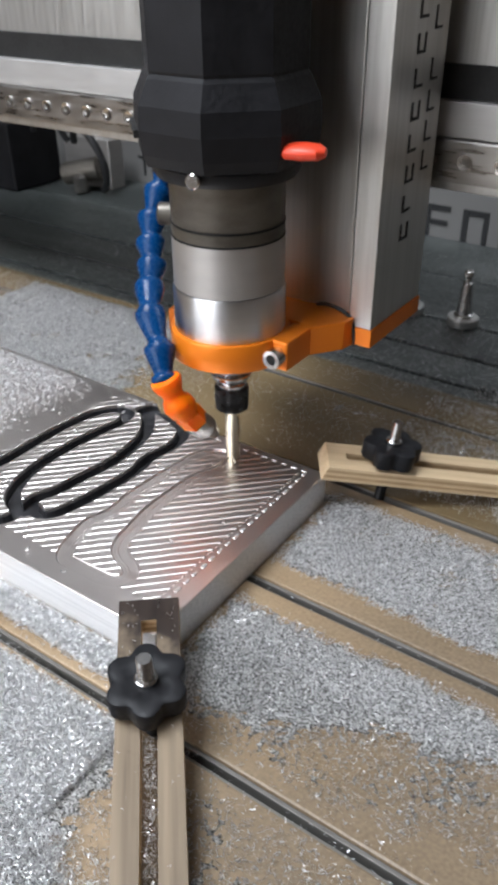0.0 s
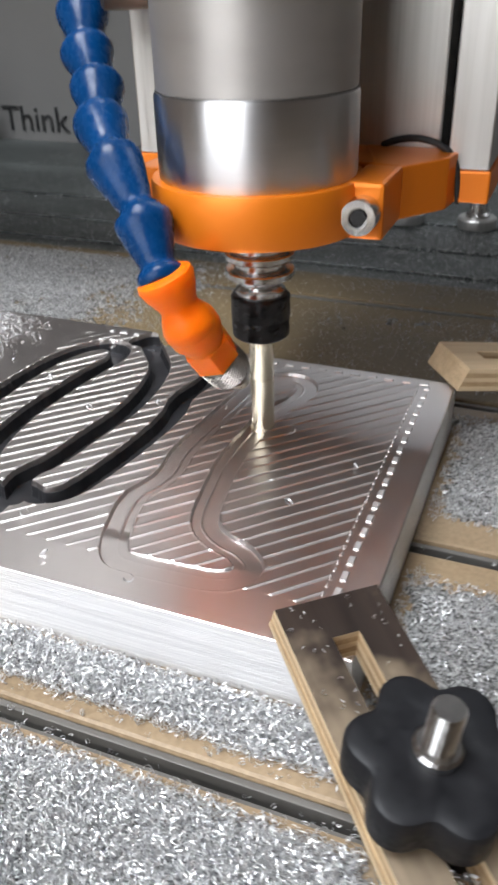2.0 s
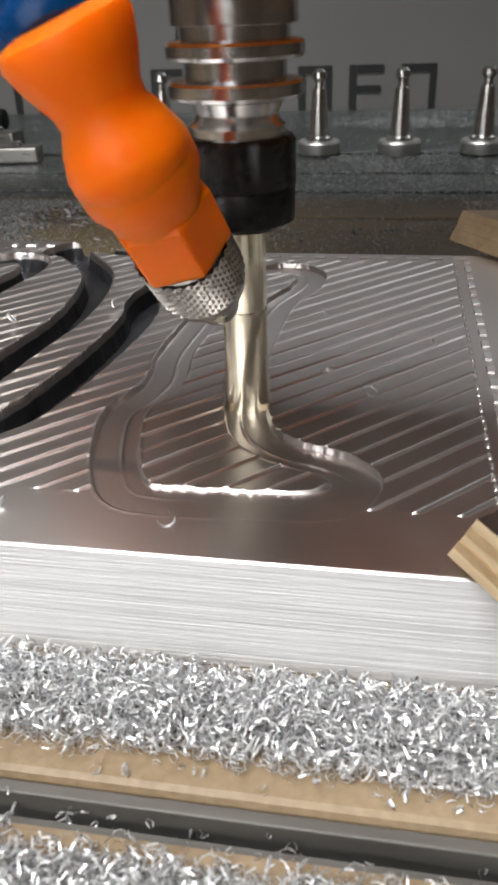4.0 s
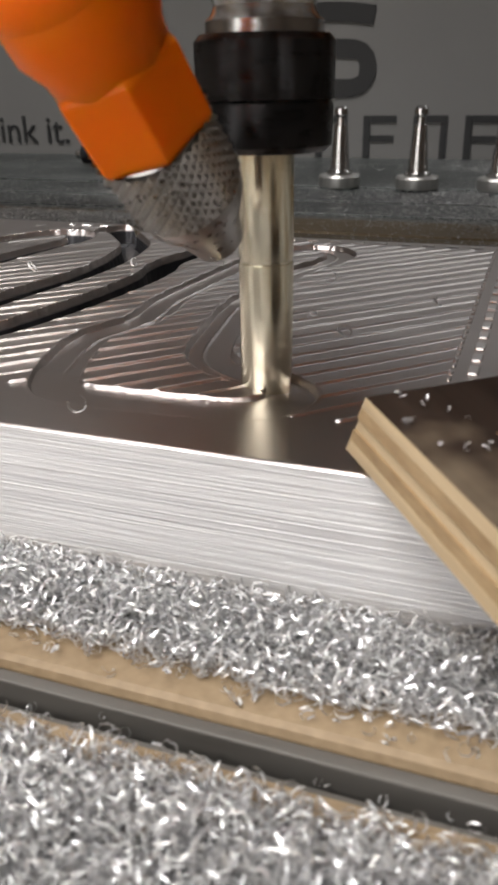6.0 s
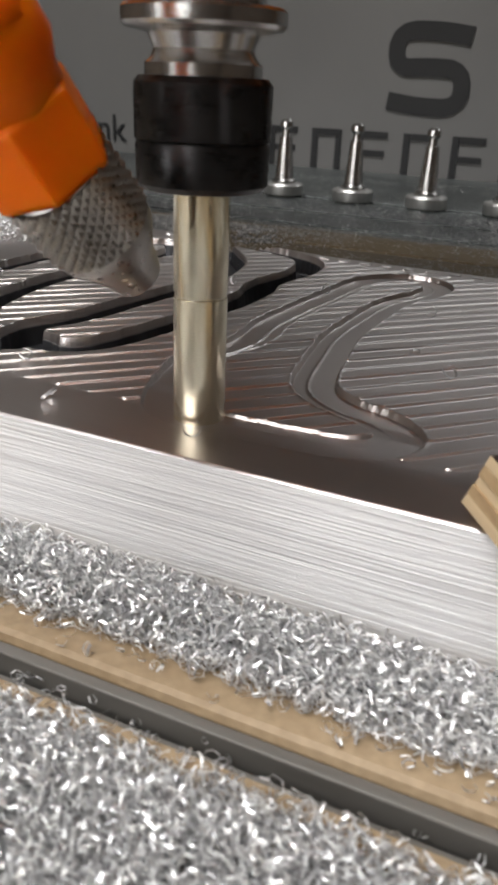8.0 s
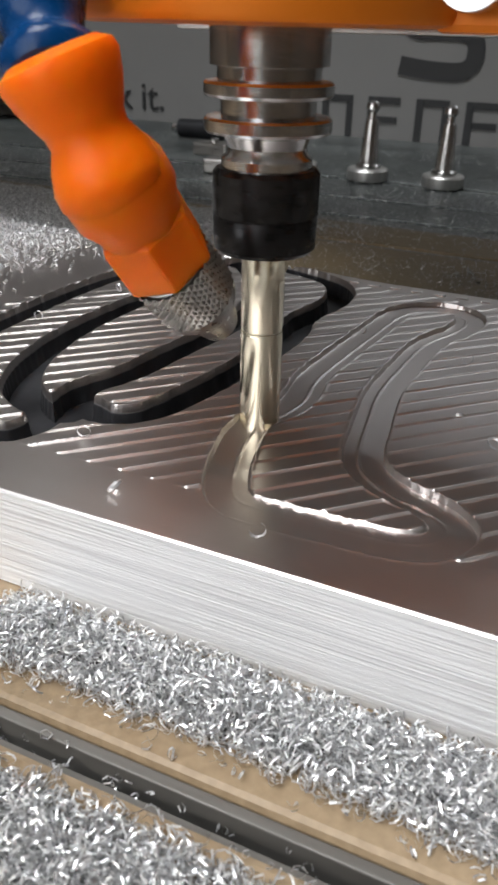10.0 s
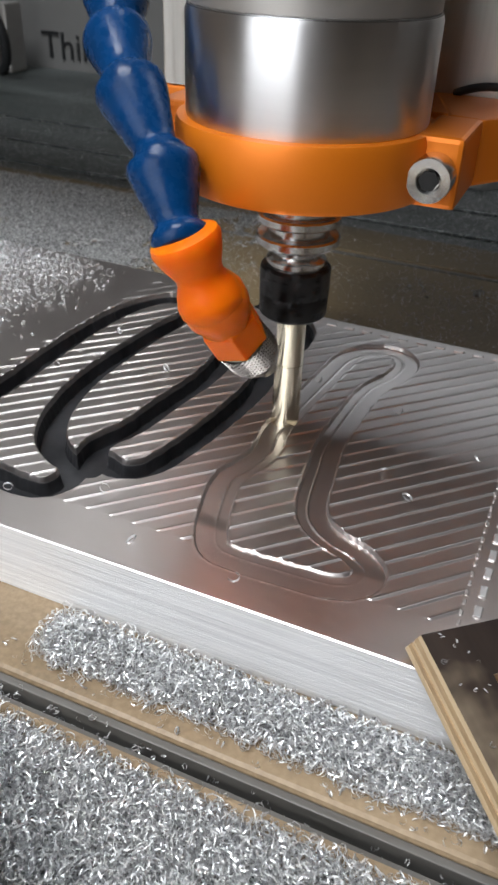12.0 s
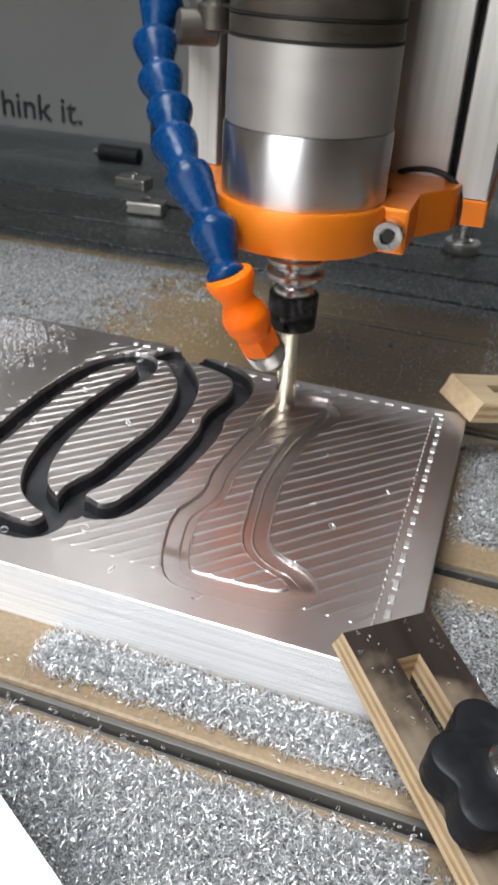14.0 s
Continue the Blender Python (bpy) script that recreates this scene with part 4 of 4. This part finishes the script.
def build_lodged():
    rng = np.random.RandomState(31)
    spots = []
    for s, n, low, high in ((-0.025, 900, -0.18, 0.06), (-0.025, 250, 0.06, 0.30), (0.0725, 260, 0.0, 0.25), (-0.123, 220, -0.2, 0.2)):
        x = rng.uniform(low, high, n)
        keep = rng.rand(n) < 0.25 + 0.75 * np.clip(wave(x, np.full(n, s), 3) + 0.4, 0, 1)
        x = x[keep]
        y = s - 0.0018 + 0.0022 * rng.rand(len(x))
        spots.append(np.stack([x, y, -0.0095 + 0.0085 * rng.rand(len(x)) ** 2], -1))
    # flecks on the bare board beside the slots
    n = 500
    x = rng.uniform(-0.2, 0.2, n)
    y = np.where(rng.rand(n) < 0.5, -0.025 + rng.uniform(0.0042, 0.010, n), -0.025 - rng.uniform(0.0042, 0.009, n))
    spots.append(np.stack([x, y, np.full(n, 0.0002)], -1))
    heap("slot_swarf", "aluminium chips lodged in the bed's slots", np.vstack(spots), 0.75, 32)
    # on top of the wet clamp and down in its slot
    def along(u, v, z):
        return np.array([FRONT_CLAMP @ Vector(p) for p in zip(u, v, z)])
    n = 70
    u = 0.004 + 0.13 * rng.rand(n) ** 1.5
    v = rng.uniform(0.004, 0.012, n) * np.where(rng.rand(n) < 0.5, -1, 1)
    heap("clamp_swarf", "few small aluminium chips strewn on a wet clamp", along(u, v, np.full(n, 0.0090)), 0.5, 33)
    n = 420
    u, v = rng.uniform(0.066, 0.126, n), rng.uniform(-0.0019, 0.0019, n)
    heap("clamp_slot_swarf", "aluminium chips packed in a clamp's slot", along(u, v, -0.002 + 0.0085 * np.minimum(1, rng.rand(n) * 1.1)), 0.7, 34)


build_lodged()


def build_plate_swarf():
    rng = np.random.RandomState(41)
    n = 26000
    x, y = rng.uniform(-0.325, -0.170, n), rng.uniform(0.012, 0.152, n)
    edge = -0.178 - 0.05 * np.clip((0.075 - y) / 0.06, 0, 1) + 0.008 * wave(x, y, 9)
    thick = np.clip((edge - x) / 0.035, 0.02, 1.0) * np.clip((y - 0.02) / 0.03, 0.03, 1)
    on = rng.rand(n) < thick
    heap("plate_swarf", "fine aluminium chips heaped on the plate's unmilled part", np.stack([x[on], y[on], 0.0201 + 0.0012 * rng.rand(on.sum()) * thick[on]], -1), 0.72, 42, 3)


build_plate_swarf()


def build_strip():
    """A white strip on edge in the chips before the plate, added for an unidentified bright edge."""
    strip = box(-0.030, 0.030, -0.0042, 0.0042, 0.0, 0.0235, 0.0008)
    ob = part("white_strip", strip, WHITE, at=pose(-0.0740, -0.0708, 0.0006, 0, 0, -28.9))
    tagged(ob, "plain white strip standing for an unidentified bright edge", "strip")


build_strip()


def build_strays():
    """Single curls that landed on the plate and on the wet clamp."""
    rng = np.random.RandomState(21)
    spots = [(-42, 62, 20.3), (-61, 6.5, 20.1), (-88, 8, 20.1), (-46, 92, 20.3), (-98, 96, 20.3), (-120, 84, 20.3), (-74, 100, 20.3), (-33, 52, 20.3), (-147, 100, 20.3), (-152, 70, 20.3), (-126, 12, 20.1), (-20, 78, 20.3), (-139, 134, 20.3), (-104, 22, 20.3)]
    for i, (x, y, z) in enumerate(spots):
        v = chip_shape(rng, 0.7 + 0.5 * rng.rand(), 0.9 + 0.4 * rng.rand(), 0.5, 10) * 1e-3
        v = v @ turns_of(rng, 1)[0].T
        v[:, 2] -= v[:, 2].min()
        strip = np.array([[2 * j, 2 * j + 1, 2 * j + 3, 2 * j + 2] for j in range(10)])
        ob = from_arrays("stray_chip", v, strip, [SWARF], smooth=True)
        ob.matrix_basis = pose(x / 1000, y / 1000, z / 1000)
        tagged(ob, "single bright aluminium curl lying on the plate", "metal chip", "stray chips")


def build_rear_clutter():
    foot = tagged(new("rubber_stop"), "short black rubber stop lying on the rear bed", "stop")
    part("sleeve", lathe([(0.006, 0.0), (0.0075, 0.001), (0.0075, 0.040), (0.006, 0.041)], 24, m=pose(-0.372, 0.535, 0.0085, 0, 90, 0)), BLACK, foot, smooth=True)
    part("pin", lathe([(0.0035, -0.006), (0.004, -0.005), (0.004, 0.001)], 16, m=pose(-0.372, 0.535, 0.0085, 0, 90, 0)), STEEL, foot, "steel pin")
    block = tagged(new("steel_block"), "small pale steel block on the wet rear bed", "block", "blocks on the rear bed")
    part("body", box(-0.014, 0.014, -0.008, 0.008, 0.0, 0.009, 0.0012), RAIL, block)
    part("screw", lathe([(0.003, 0.009), (0.0032, 0.0112), (0.002, 0.0118)], 12), STEEL, block)
    block.matrix_basis = pose(-0.262, 0.402, 0.0008, 0, 0, 8)
    copy_thing(block, pose(-0.302, 0.462, 0.0012, 0, 0, -5))
    valve = tagged(new("valve_assembly"), "dark valve blocks with bent hoses by the rear panel", "valve")
    part("motor_box", box(-0.735, -0.655, 0.50, 0.58, 0.001, 0.085, 0.004), BLACK, valve, "black motor box")
    part("bracket", box(-0.640, -0.560, 0.575, 0.600, 0.001, 0.062, 0.002), SATIN, valve, "grey bracket")
    part("cylinder", lathe([(0.012, 0), (0.014, 0.002), (0.014, 0.05), (0.012, 0.052)], 24, m=pose(-0.615, 0.548, 0.020, 0, 78, 20)), BRONZE, valve, smooth=True)
    part("fitting", lathe([(0.006, 0), (0.009, 0.002), (0.009, 0.02), (0.006, 0.024)], 6, m=pose(-0.585, 0.545, 0.001)), RAIL, valve)
    tube([(-0.600, 0.556, 0.060), (-0.590, 0.545, 0.085), (-0.560, 0.540, 0.080), (-0.540, 0.545, 0.045), (-0.545, 0.552, 0.012), (-0.560, 0.560, 0.006)], 0.0045, "hose", CABLE, valve, "black rubber hose")
    tube([(-0.655, 0.54, 0.070), (-0.640, 0.535, 0.100), (-0.620, 0.540, 0.095), (-0.610, 0.555, 0.060)], 0.0040, "hose", CABLE, valve, "black rubber hose")


build_strays()
build_rear_clutter()


# ---- workshop ----
def build_room():
    # unseen room, added to close in the machine and shape its light
    x0, x1, y0, y1, z0, z1 = -2.2, 2.0, -1.1, 2.2, -0.85, 1.9
    tagged(part("floor", box(x0, x1, y0, y1, z0 - 0.1, z0), CONCRETE), "grey concrete workshop floor", "floor", kind="structure")
    # unseen wall; its high opening only holds the added rear light
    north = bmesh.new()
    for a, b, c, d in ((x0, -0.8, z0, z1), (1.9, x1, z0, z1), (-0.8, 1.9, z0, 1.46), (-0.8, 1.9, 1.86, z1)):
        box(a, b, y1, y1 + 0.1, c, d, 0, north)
    tagged(part("wall_north", north, WALL), "unseen dark timber wall, opened for the added rear light", "wall", kind="structure")
    tagged(part("wall_east", box(x1, x1 + 0.1, y0, y1, z0, z1), WALL), "dark timber workshop wall", "wall", kind="structure")
    tagged(part("wall_west", box(x0 - 0.1, x0, y0, y1, z0, z1), WALL), "dark timber workshop wall", "wall", kind="structure")
    south = bmesh.new()
    # opening sized so the sun reaches only the bed's front left
    wx0, wx1, wz0, wz1 = -0.98, 0.08, 0.12, 1.155
    for a, b, c, d in ((x0, wx0, z0, z1), (wx1, x1, z0, z1), (wx0, wx1, z0, wz0), (wx0, wx1, wz1, z1)):
        box(a, b, y0 - 0.1, y0, c, d, 0, south)
    tagged(part("wall_south", south, WALL), "unseen dark timber wall with a window opening", "wall", kind="structure")
    # unseen ceiling; its opening only holds the added overhead light
    roof = bmesh.new()
    for a, b, c, d in ((x0, -1.02, y0, y1), (0.02, x1, y0, y1), (-1.02, 0.02, y0, -1.05), (-1.02, 0.02, -0.05, y1)):
        box(a, b, c, d, z1, z1 + 0.1, 0, roof)
    tagged(part("ceiling", roof, CEILING), "unseen grey ceiling, opened for the added overhead light", "ceiling", kind="structure")
    stand = tagged(part("machine_stand", box(LEFT, RIGHT, FRONT, BACK, z0, -0.0605), DARK), "dark machine stand below the bed", "machine stand", kind="structure")


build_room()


# ---- what moves ----
def motions():
    walk(HEAD, [(t, pose(x, y, 0)) for t, x, y in CUT])
    walk(GANTRY, [(t, pose(0, y, 0)) for t, x, y in CUT])
    walk(TOOL, [(0.1 * i, pose(0, 0, 0, 0, 0, 77 * i)) for i in range(141)])


motions()
